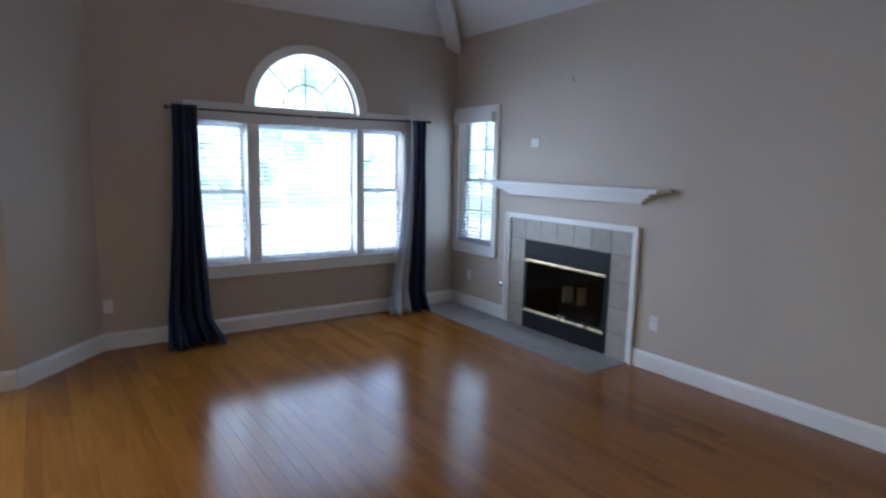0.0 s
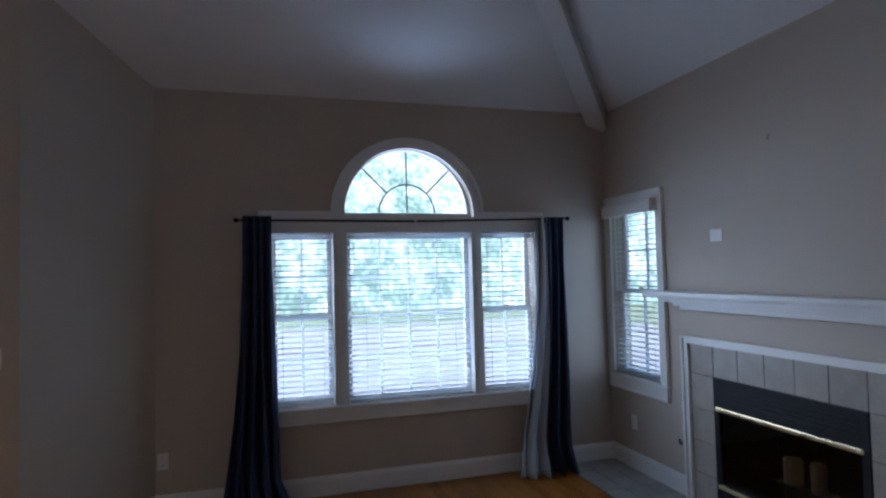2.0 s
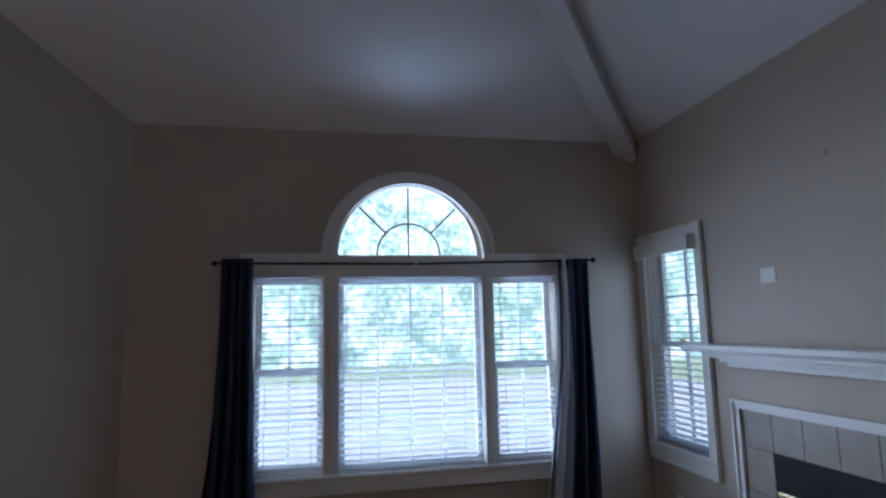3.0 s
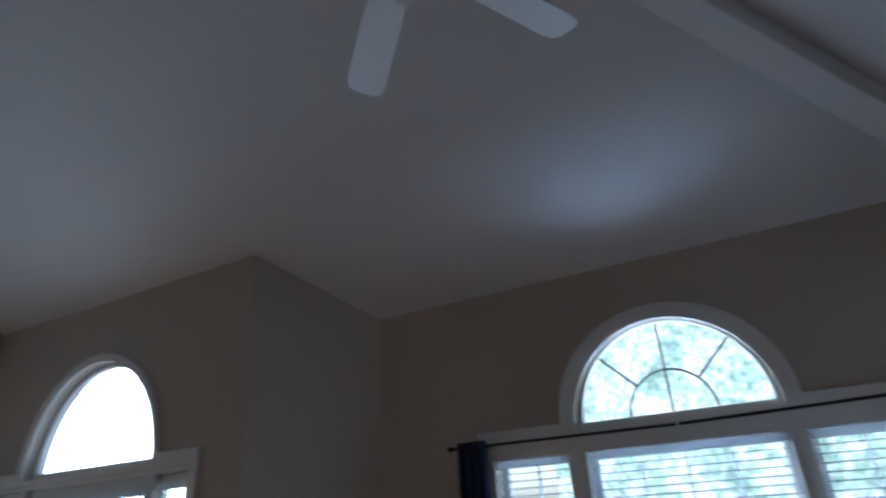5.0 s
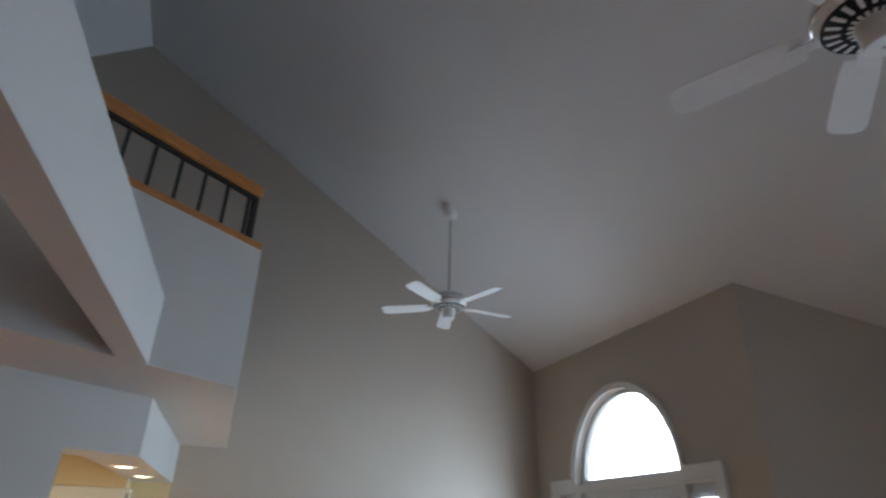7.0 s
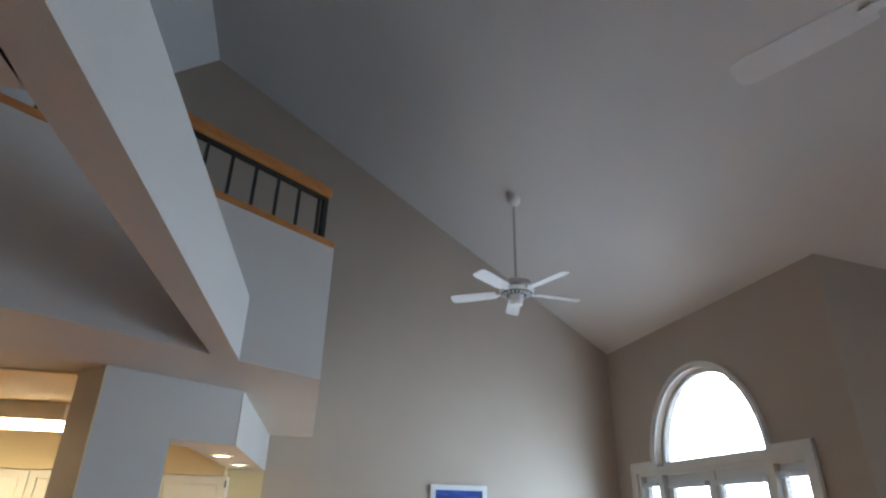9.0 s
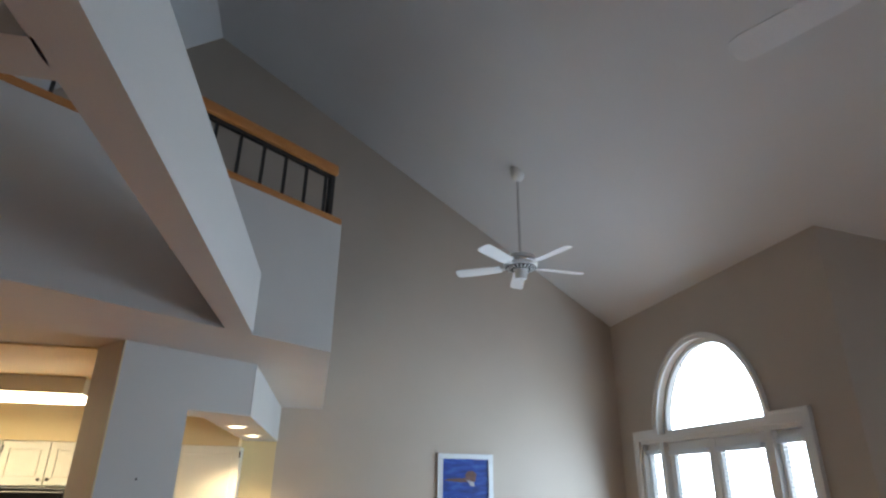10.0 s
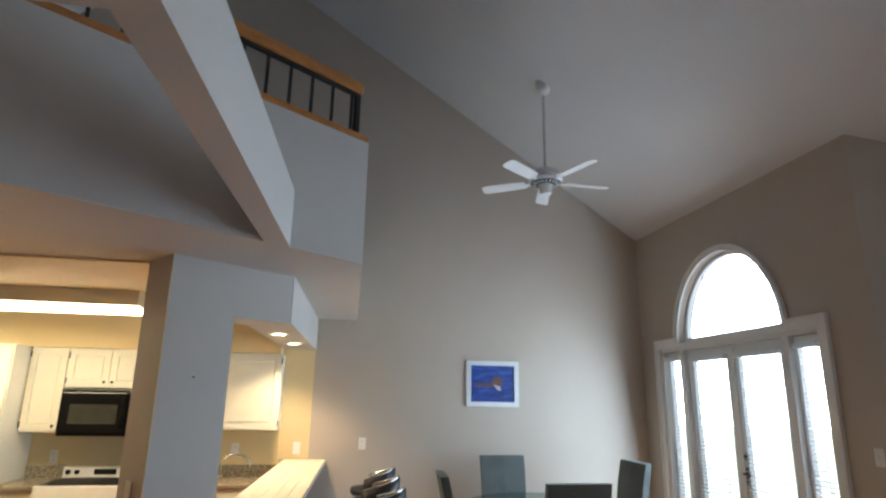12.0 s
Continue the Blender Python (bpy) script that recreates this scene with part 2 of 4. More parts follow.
# -- walls
T = 0.16
WX, WR = -1.855, 0.56            # the arched light above the picture window
bm = bmesh.new()
win_low = rect(-2.96, -0.74, 0.69, 2.047)
win_arch = arch_points(WX, 2.18, WR, WR + 0.01)
prism(bm, [rect(XJ0 - 0.1, T, 0, EAVE + 0.08), win_low, win_arch], 0, T, I4)
structure("wall_north", bm, WALL, "beige painted wall with a wide picture window", "wall")

mj, lj = along((XJ0, 0), (XJ1, YD))
bm = bmesh.new()
prism(bm, [[(0, 0), (lj, 0), (lj, EAVE - SLOPE * YD + 0.08), (0, EAVE + 0.08)]], -T, 0, mj)
structure("wall_northwest", bm, WALL, "narrow slanted beige painted wall", "wall")

DX, DRX, DRZ, DTOP = -6.012, 0.772, 0.835, 2.195
DL, DR, DSP = -7.16, -4.866, 2.238      # sides of the door opening, springing of its arch
bm = bmesh.new()
door_arch = arch_points(DX, DSP, DRX, DRZ)
top = EAVE - SLOPE * YD + 0.08
prism(bm, [[(XG - T, 0), (DL, 0), (DL, DTOP), (DR, DTOP), (DR, 0), (XJ1, 0), (XJ1, top), (XG - T, top)], door_arch], 0, T, pose(0, YD, 0))
structure("wall_door_side", bm, WALL, "beige painted wall around the arched patio doors", "wall")

mg = pose(XG, 0, 0, 0, 0, 90)
bm = bmesh.new()
prism(bm, [[(YB, 0), (YD, 0), (YD, ceiling_z(YD) + 0.08), (RIDGE_Y, RIDGE_Z + 0.08), (YB, ceiling_z(YB) + 0.08)]], 0, T, mg)
structure("wall_west", bm, WALL, "tall grey-beige gable wall rising to the ridge", "wall")

SWY0, SWY1, SWZ0, SWZ1 = -0.74, -0.09, 0.79, 2.24
bm = bmesh.new()
prism(bm, [rect(YB, 0.0, 0, EAVE + 0.08), rect(SWY0, SWY1, SWZ0, SWZ1), rect(-2.43, -1.32, 0.02, 0.935)], -T, 0, pose(0, 0, 0, 0, 0, 90))
structure("wall_east", bm, WALL, "beige painted fireplace wall", "wall")

bm = bmesh.new()
box(bm, XG - T, T, YB - T, YB, 0, 5.6)
structure("wall_south", bm, WALL, "plain beige wall", "wall")

# -- ceiling: slopes that fall to the window wall, the fireplace wall and the rear
HX = RIDGE_Y                      # the hip starts where the slopes meet
bm = bmesh.new()
lift = 0.14


def slope_plate(bm, pts):
    a = [bm.verts.new(p) for p in pts]
    b = [bm.verts.new((p[0], p[1], p[2] + lift)) for p in pts]
    bm.faces.new(a)
    bm.faces.new(list(reversed(b)))
    for i in range(len(a)):
        j = (i + 1) % len(a)
        bm.faces.new((a[i], a[j], b[j], b[i]))


zo = EAVE - SLOPE * T
yd = YD + T
slope_plate(bm, [(XG - T, yd, EAVE - SLOPE * yd), (XJ1 - 0.12, yd, EAVE - SLOPE * yd), (XJ0 - 0.14, T, zo), (T, T, zo), (HX, RIDGE_Y, RIDGE_Z), (XG - T, RIDGE_Y, RIDGE_Z)])
yb = YB - T
slope_plate(bm, [(XG - T, RIDGE_Y, RIDGE_Z), (HX, RIDGE_Y, RIDGE_Z), (HX - (yb - RIDGE_Y), yb, ceiling_z(yb)), (XG - T, yb, ceiling_z(yb))])
slope_plate(bm, [(T, T, zo), (T, yb, zo), (HX - (yb - RIDGE_Y), yb, ceiling_z(yb)), (HX, RIDGE_Y, RIDGE_Z)])
structure("ceiling", bm, CEIL, "white painted vaulted ceiling", "ceiling")

# hip beam in the corner between window wall and fireplace wall
mh, lh = along((0.0, 0.0), (HX, RIDGE_Y))
bm = bmesh.new()
zs = SLOPE / math.sqrt(2)
hw, hd, off = 0.082, 0.165, -0.04
prof = [(off - hw, 0.12), (off - hw, -hd), (off + hw, -hd), (off + hw, 0.12)]
ends = []
for u in (0.0, lh - 0.05):
    ends.append([bm.verts.new(mh @ Vector((u, v, EAVE + zs * u + w))) for v, w in prof])
for i in range(4):
    j = (i + 1) % 4
    bm.faces.new((ends[0][i], ends[0][j], ends[1][j], ends[1][i]))
bm.faces.new(ends[0])
bm.faces.new(list(reversed(ends[1])))
structure("hip_beam", bm, CEIL, "white boxed beam rising from the corner", "beam")

# -- floor under the boards
structure("floor", boxed(XG - T, T, YB - T, T + 0.0, -0.12, -0.012), GROUT, "honey oak strip floor with a satin shine", "floor")

# -- loft: slab, front on the slant, return to the gable wall
SKEW = 0.052                      # the loft side, the beam and the bar header run slightly out of square
L0, L1 = (-4.66, -4.225), (-2.065, -7.715)
LG = L0[1] + 0.03 * (L0[0] - XG)
LTOP = 3.285
bm = bmesh.new()
prism(bm, [[(XG, LG), L0, L1, (-2.065, YB), (XG, YB)]], SOFFIT, SOFFIT + 0.28, Matrix(((1, 0, 0, 0), (0, 0, 1, 0), (0, 1, 0, 0), (0, 0, 0, 1))))
structure("loft_floor", bm, LOFT, "cream painted underside of the loft", "ceiling")
ml, ll = along(L1, L0)
bm = bmesh.new()
prism(bm, [rect(0, ll, SOFFIT - 0.003, LTOP)], -0.004, 0.12, ml)
structure("loft_wall_front", bm, LOFT, "pale grey slanted loft parapet", "wall")
ms, ls = along((L0[0] - 0.004, L0[1]), (XG + 0.003, LG))
bm = bmesh.new()
prism(bm, [rect(0, ls, SOFFIT + 0.006, LTOP - 0.004)], -0.003, 0.12, ms)
structure("loft_wall_side", bm, LOFT, "pale grey loft parapet return", "wall")

# -- dropped beams over the passage
BTOP, BX = 2.785, -4.31
mb, lb = along((0.0, -4.655 + 0.062 * BX), (BX, -4.655))
bm = bmesh.new()
prism(bm, [rect(0, lb, SOFFIT - 0.004, BTOP)], 0, 0.128, mb)
structure("beam_long", bm, LOFT, "pale dropped boxed beam above the passage", "beam")
structure("beam_cross", boxed(-2.195, -2.066, -7.69, -4.912, SOFFIT - 0.004, BTOP), LOFT, "pale dropped boxed cross beam", "beam")

# -- kitchen: slanted pier, headers over the bar, low wall under it
PA, PB = (-4.68, -5.375), (-5.215, -4.68)
HEAD = 2.105
ma, la = along(PA, PB)
bm = bmesh.new()
prism(bm, [[(0, 0), (0.445, 0), (0.445, HEAD), (la, HEAD), (la, SOFFIT), (0, SOFFIT)]], 0, 0.345, ma)
structure("kitchen_pier", bm, LOFT, "pale grey slanted pier beside the kitchen bar", "wall")
bm = bmesh.new()
prism(bm, [rect(-0.004, 0.338, 0.0, SOFFIT - 0.002)], -0.008, -0.001, ma @ pose(0, 0, 0, 0, 0, 90))
structure("kitchen_pier_reveal", bm, YELLOW, "warm yellow painted side of the pier", "wall")
mk, lk = along((PB[0] + 0.004, PB[1]), (XG, PB[1] + SKEW * (PB[0] - XG)))
bm = bmesh.new()
prism(bm, [rect(0, lk, HEAD + 0.002, SOFFIT)], 0, 0.33, mk)
structure("bar_header", bm, LOFT, "pale header above the breakfast bar", "wall")
bm = bmesh.new()
prism(bm, [rect(0.1, lk, 0, 0.93)], 0.05, 0.17, mk)
structure("bar_low_wall", bm, LOFT, "pale low wall under the breakfast bar", "wall")
KY = -4.87                        # where the kitchen's own wall stops behind the header
structure("kitchen_wall_west", boxed(XG, XG + 0.012, YB, KY - 0.001, 0, SOFFIT), YELLOW, "warm yellow painted kitchen wall", "wall")
structure("kitchen_wall_end", boxed(XG, XG + 0.014, KY, -4.565, 0.98, HEAD), YELLOW, "warm yellow painted wall end above the bar", "wall")
structure("kitchen_wall_south", boxed(XG, -5.2, YB, YB + 0.012, 0, SOFFIT), YELLOW, "warm yellow painted kitchen wall", "wall")
structure("kitchen_ceiling", boxed(XG, -4.95, YB, -5.60, SOFFIT - 0.012, SOFFIT - 0.003), YELLOW, "warm cream kitchen ceiling", "ceiling")
structure("cabinet_soffit", boxed(XG, -7.21, YB, KY - 0.03, 2.03, SOFFIT - 0.013), YELLOW, "yellow painted soffit above the wall cabinets", "wall")

# ---- trim ----


def baseboard(p, q, h=0.15):
    m, length = along(p, q)
    bm = bmesh.new()
    prof = [(0, 0), (-0.016, 0), (-0.016, h - 0.03), (-0.010, h - 0.012), (-0.006, h), (0, h)]
    a = [bm.verts.new(m @ Vector((0, y, z))) for y, z in prof]
    b = [bm.verts.new(m @ Vector((length, y, z))) for y, z in prof]
    for i in range(len(prof)):
        j = (i + 1) % len(prof)
        bm.faces.new((a[i], a[j], b[j], b[i]))
    bm.faces.new(a)
    bm.faces.new(list(reversed(b)))
    structure("baseboard", bm, TRIM, "tall white moulded baseboard", "baseboard")


baseboard((XJ0, 0), (0, 0))
baseboard((XJ1, YD), (XJ0, 0))
baseboard((DR + 0.09, YD), (XJ1, YD))
baseboard((XG, YD), (DL - 0.09, YD))
baseboard((XG, -4.55), (XG, YD))
baseboard((0, 0), (0, -1.0))
baseboard((0, -2.70), (0, YB))

# ---- windows ----


def sash(parent, x0, x1, z0, z1, cols, rows, y, bar=0.04, mun=0.018):
    """A glazed sash with muntins, facing -y."""
    part("window_frame", prism(bmesh.new(), [rect(x0, x1, z0, z1), rect(x0 + bar, x1 - bar, z0 + bar, z1 - bar)], y, y + 0.035, I4), TRIM, parent)
    pane = part("pane", boxed(x0 + bar, x1 - bar, y + 0.016, y + 0.02, z0 + bar, z1 - bar), GLASS, parent)
    pane.visible_shadow = False
    for k in range(1, cols):
        x = x0 + bar + (x1 - x0 - 2 * bar) * k / cols
        part("muntin", boxed(x - mun / 2, x + mun / 2, y + 0.006, y + 0.03, z0 + bar, z1 - bar, bevel=0.003), SLAT, parent)
    for k in range(1, rows):
        z = z0 + bar + (z1 - z0 - 2 * bar) * k / rows
        part("muntin", boxed(x0 + bar, x1 - bar, y + 0.007, y + 0.029, z - mun / 2, z + mun / 2, bevel=0.003), SLAT, parent)


SLATMESH = {}


def blind(x0, x1, z0, z1, m, label, pitch=0.043, tilt=7.0, raised=0.0):
    """A venetian blind in the plane y = 0 of m, from the headrail down."""
    th = thing("venetian_blind", m, label, "blind", "window blinds")
    w = x1 - x0
    part("headrail", boxed(x0, x1, -0.03, 0.03, z1 - 0.045, z1, bevel=0.004), SLAT, th)
    key = round(w, 3)
    if key not in SLATMESH:
        bm = bmesh.new()
        cs = [(-0.024, -0.0022), (0, 0.0008), (0.024, -0.0022)]
        lo = [[bm.verts.new((x, y, z - 0.0018)) for y, z in cs] for x in (-w / 2 + 0.006, w / 2 - 0.006)]
        hi = [[bm.verts.new((x, y, z)) for y, z in cs] for x in (-w / 2 + 0.006, w / 2 - 0.006)]
        for i in range(2):
            bm.faces.new((hi[0][i], hi[0][i + 1], hi[1][i + 1], hi[1][i]))
            bm.faces.new((lo[0][i + 1], lo[0][i], lo[1][i], lo[1][i + 1]))
        for e in (0, 2):
            bm.faces.new((lo[0][e], hi[0][e], hi[1][e], lo[1][e]))
        for e in (0, 1):
            for i in range(2):
                bm.faces.new((lo[e][i], lo[e][i + 1], hi[e][i + 1], hi[e][i]))
        me = bpy.data.meshes.new("slat")
        bmesh.ops.recalc_face_normals(bm, faces=bm.faces)
        bm.to_mesh(me)
        bm.free()
        me.materials.append(SLAT)
        SLATMESH[key] = me
    z, zb = z1 - 0.075, z0 + raised + 0.03
    rnd = random.Random(int(w * 1000))
    while z > zb:
        s = new("slat", SLATMESH[key])
        s.parent = th
        s.matrix_local = pose((x0 + x1) / 2, 0, z, tilt + rnd.uniform(-2, 2), rnd.uniform(-0.15, 0.15), 0)
        z -= pitch
    part("bottom_rail", boxed(x0 + 0.004, x1 - 0.004, -0.025, 0.025, zb - 0.026, zb - 0.008, bevel=0.004), SLAT, th)
    for x in (x0 + 0.12 * w + 0.02, x1 - 0.12 * w - 0.02):
        part("ladder_cord", boxed(x - 0.0015, x + 0.0015, -0.026, -0.0245, zb, z1 - 0.04), SLAT, th)
    part("tilt_wand", tube(bmesh.new(), [(x0 + 0.05, -0.036, z1 - 0.05), (x0 + 0.052, -0.037, z1 - 0.05 - 0.45 * (z1 - z0))], 0.004, 8), PLASTIC, th)
    return th


win = thing("window_1", (0, 0, 0), "white triple picture window with a fan light above", "window", "", "structure")
Z0, Z1 = 0.69, 2.047
# casing round the three lights and the arch, standing proud of the wall
cas = [(-3.05, 0.60), (-0.65, 0.60), (-0.65, 2.222)]
ring = arch_points(WX, 2.222, WR + 0.085, WR + 0.05)
cas += ring + [(-3.05, 2.222)]
part("window_casing", prism(bmesh.new(), [cas, rect(-2.96, -0.74, Z0, Z1), arch_points(WX, 2.18, WR, WR + 0.01)], -0.022, -0.001, I4), TRIM, win)
part("arch_moulding", prism(bmesh.new(), [arch_points(WX, 2.225, WR + 0.085, WR + 0.05) + list(reversed(arch_points(WX, 2.225, WR + 0.06, WR + 0.025)))], -0.036, -0.022, I4), TRIM, win)
part("window_sill", boxed(-3.07, -0.63, -0.05, 0.02, 0.658, 0.686, bevel=0.006), TRIM, win)
part("window_apron", boxed(-3.02, -0.68, -0.034, -0.0225, 0.56, 0.657, bevel=0.005), TRIM, win)
for x0, x1 in ((-2.485, -2.375), (-1.318, -1.232)):
    part("mullion", boxed(x0, x1, -0.018, 0.12, Z0, Z1, bevel=0.004), TRIM, win)
    part("mullion_bead", boxed((x0 + x1) / 2 - 0.012, (x0 + x1) / 2 + 0.012, -0.026, -0.018, Z0, Z1, bevel=0.003), TRIM, win)
YS = 0.085
sash(win, -2.375, -1.318, Z0, Z1, 4, 4, YS)
for x0, x1 in ((-2.96, -2.485), (-1.232, -0.74)):
    sash(win, x0, x1, 1.362, Z1, 2, 2, YS + 0.03)
    sash(win, x0, x1, Z0, 1.402, 2, 2, YS - 0.01)
    part("sash_lock", boxed((x0 + x1) / 2 - 0.025, (x0 + x1) / 2 + 0.025, YS - 0.03, YS - 0.008, 1.403, 1.419, bevel=0.003), BRASS, win)
# fan light: frame, glass, three spokes and a half round
part("arch_frame", prism(bmesh.new(), [arch_points(WX, 2.18, WR, WR + 0.01) + list(reversed(arch_points(WX, 2.18 + 0.035, WR - 0.035, WR - 0.03)))], 0.06, 0.11, I4), TRIM, win)
part("arch_bottom_rail", boxed(WX - WR, WX + WR, 0.058, 0.112, 2.175, 2.217), TRIM, win)
pane = part("arch_pane", prism(bmesh.new(), [arch_points(WX, 2.195, WR - 0.02, WR - 0.02)], 0.083, 0.087, I4), GLASS, win)
pane.visible_shadow = False
DARKLEAD = surface("dark_lead", (0.07, 0.075, 0.08), (0.12, 0.125, 0.13), 0.5, 20, 90, 0.0)
for a in (45, 90, 135):
    c, s = math.cos(radians(a)), math.sin(radians(a))
    r0 = 0.24 if a != 90 else 0.0
    part("fan_muntin", tube(bmesh.new(), [(WX + r0 * c, 0.078, 2.215 + r0 * s), (WX + (WR - 0.035) * c, 0.078, 2.215 + (WR - 0.035) * s)], 0.0075, 8), DARKLEAD, win)
part("fan_half_round", tube(bmesh.new(), [(x, 0.078, z) for x, z in arch_points(WX, 2.215, 0.24, 0.245, 24)], 0.0075, 8), DARKLEAD, win)

blind(-2.370, -1.323, Z0 + 0.005, Z1 - 0.003, pose(0, 0.035, 0), "white venetian blind lowered over the picture window, slats open")
blind(-2.955, -2.490, Z0 + 0.005, Z1 - 0.003, pose(0, 0.035, 0), "white venetian blind with open slats, narrow window", raised=0.03)
blind(-1.227, -0.745, Z0 + 0.005, Z1 - 0.003, pose(0, 0.035, 0), "white venetian blind with open slats, narrow window")

# small window beside the fireplace; its frame is built facing -y, then turned
sw = thing("window_2", pose(0, 0, 0, 0, 0, -90), "tall white double-hung window beside the fireplace", "window", "", "structure")
a0, a1 = -SWY1, -SWY0
part("window_casing", prism(bmesh.new(), [rect(0.012, 0.825, 0.66, 2.345), rect(a0, a1, SWZ0, SWZ1)], -0.022, -0.001, I4), TRIM, sw)
part("casing_edge", prism(bmesh.new(), [rect(0.012, 0.825, 0.66, 2.345), rect(0.03, 0.806, 0.68, 2.326)], -0.03, -0.022, I4), TRIM, sw)
part("window_sill", boxed(0.03, 0.84, -0.045, 0.02, SWZ0 - 0.03, SWZ0 - 0.002, bevel=0.006), TRIM, sw)
sash(sw, a0, a1, 1.49, SWZ1, 2, 2, YS + 0.03)
sash(sw, a0, a1, SWZ0, 1.53, 2, 2, YS - 0.01)
part("sash_lock", boxed((a0 + a1) / 2 - 0.025, (a0 + a1) / 2 + 0.025, YS - 0.03, YS - 0.008, 1.531, 1.547, bevel=0.003), BRASS, sw)
blind(a0 + 0.005, a1 - 0.005, SWZ0 + 0.005, SWZ1 - 0.003, pose(0, 0, 0, 0, 0, -90) @ pose(0, 0.035, 0), "white venetian blind over the small window, slats open")
val = thing("blind_valance", pose(0, 0, 0, 0, 0, -90), "white boxed valance above the small window blind", "valance")
part("front_board", boxed(a0 - 0.03, a1 + 0.02, -0.085, -0.0705, 2.16, 2.265, bevel=0.004), TRIM, val)
for x in (a0 - 0.03, a1 + 0.008):
    part("end_board", boxed(x, x + 0.012, -0.07, -0.0225, 2.16, 2.265), TRIM, val)

# ---- curtains ----


def curtain(top0, top1, bot0, bot1, ytop, folds, amp, label, seed, lining=False, puddle=0.0):
    rnd = random.Random(seed)
    th = thing("curtain", (0, 0, 0), label, "curtain", "window curtains")
    cols, rws = folds * 10, 40
    zt, phase = 2.17, rnd.uniform(0, 6)

    def grid(name, f0, f1, material, off):
        bm = bmesh.new()
        g = []
        for r in range(rws + 1):
            v = r / rws
            z = zt * (1 - v) + 0.012 * v
            row = []
            for c in range(cols + 1):
                s = f0 + (f1 - f0) * c / cols
                e = v ** 2.2
                x = (top0 + (top1 - top0) * s) * (1 - e) + (bot0 + (bot1 - bot0) * s) * e
                k = 2 * math.pi * folds * s
                a = amp * (0.7 + 0.8 * v) * (1 + 0.3 * math.sin(1.7 * k + phase))
                y = ytop + off + a * math.sin(k + 0.6 * math.sin(3.0 * v + phase)) - 0.05 * e - puddle * max(0, v - 0.86) * (1 + 0.6 * math.sin(2 * k))
                x += 0.012 * math.sin(2.2 * k + 5 * v) + puddle * max(0, v - 0.9) * 0.9 * s
                row.append(bm.verts.new((x, min(y, -0.022), z)))
            g.append(row)
        for r in range(rws):
            for c in range(cols):
                bm.faces.new((g[r][c], g[r][c + 1], g[r + 1][c + 1], g[r + 1][c]))
        ob = part(name, bm, material, th, "", True)
        mod = ob.modifiers.new("cloth", "SOLIDIFY")
        mod.thickness = 0.003
        return ob

    if lining:
        grid("cloth", 0.42, 1.0, NAVY, 0.0)
        grid("lining", 0.0, 0.46, LINING, 0.012)["label"] = "pale grey lining turned outward"
    else:
        grid("cloth", 0.0, 1.0, NAVY, 0.0)
    for k in range(folds):
        x = top0 + (top1 - top0) * (k + 0.5) / folds
        part("grommet", lathe(bmesh.new(), [(0.014, -0.002), (0.022, -0.002), (0.022, 0.002), (0.014, 0.002)], 16, pose(x, -0.105, 2.13, 0, 90, 0), close=False), CHROME, th)
    return th


curtain(-3.165, -2.955, -3.31, -2.90, -0.115, 4, 0.035, "navy grommet curtain gathered beside the window, pooling on the floor", 3, puddle=1.1)
curtain(-0.755, -0.512, -1.0, -0.53, -0.115, 4, 0.035, "navy grommet curtain with pale lining showing, beside the window", 5, lining=True, puddle=0.5)
rod = thing("curtain_rod", (-1.83, -0.105, 2.14), "thin dark metal curtain rod above the picture window", "curtain rod")
part("rod", tube(bmesh.new(), [(-1.36, 0, 0.0), (0, 0, -0.006), (1.36, 0, 0.02)], 0.0085, 10), BLACK, rod)
for s in (-1, 1):
    part("finial", lathe(bmesh.new(), [(0.004, 0), (0.016, 0.008), (0.019, 0.02), (0.012, 0.034), (0.003, 0.038)], 14, pose(s * 1.36, 0, 0.0 + (0.02 if s > 0 else 0), 0, s * 90, 0)), BLACK, rod)
for x in (-1.16, 0.0, 1.16):
    part("bracket", boxed(x - 0.008, x + 0.008, -0.012, 0.082, -0.016, 0.008, bevel=0.002), TRIM if x == 0 else BLACK, rod)

# ---- fireplace ----
fp = thing("fireplace", (0, -1.862, 0), "built-in fireplace with beige tile surround and black glazed firebox", "fireplace")
R90 = pose(0, 0, 0, 0, 0, -90)    # local: u runs toward -y of the room, depth toward +x


def fpart(name, bm, material, label="", parent=fp):
    for v in bm.verts:
        v.co = R90 @ v.co
    return part(name, bm, material, parent, label)


# u is measured from the middle
fb0, fb1 = -0.555, 0.553
fpart("surround_frame", prism(bmesh.new(), [[(-0.84, 0.0), (-0.792, 0.0), (-0.792, 1.15), (0.792, 1.15), (0.792, 0.0), (0.84, 0.0), (0.84, 1.19), (-0.84, 1.19)]], -0.032, -0.001, I4), TRIM, "white moulded frame around the tiles")
fpart("frame_bead", prism(bmesh.new(), [[(-0.852, 0.0), (-0.83, 0.0), (-0.83, 1.181), (0.83, 1.181), (0.83, 0.0), (0.852, 0.0), (0.852, 1.203), (-0.852, 1.203)]], -0.044, -0.0325, I4), TRIM)
fpart("tile_bed", prism(bmesh.new(), [[(-0.792, 0), (fb0, 0), (fb0, 0.935), (fb1, 0.935), (fb1, 0), (0.792, 0), (0.792, 1.15), (-0.792, 1.15)]], -0.008, -0.001, I4), GROUT)
tw = (fb1 - fb0) / 5


def tile_piece(u0, u1, v0, v1):
    g = 0.0035
    b = boxed(u0 + g, u1 - g, -0.0135, -0.008, v0 + g, v1 - g)
    fpart("tile", b, TILE)


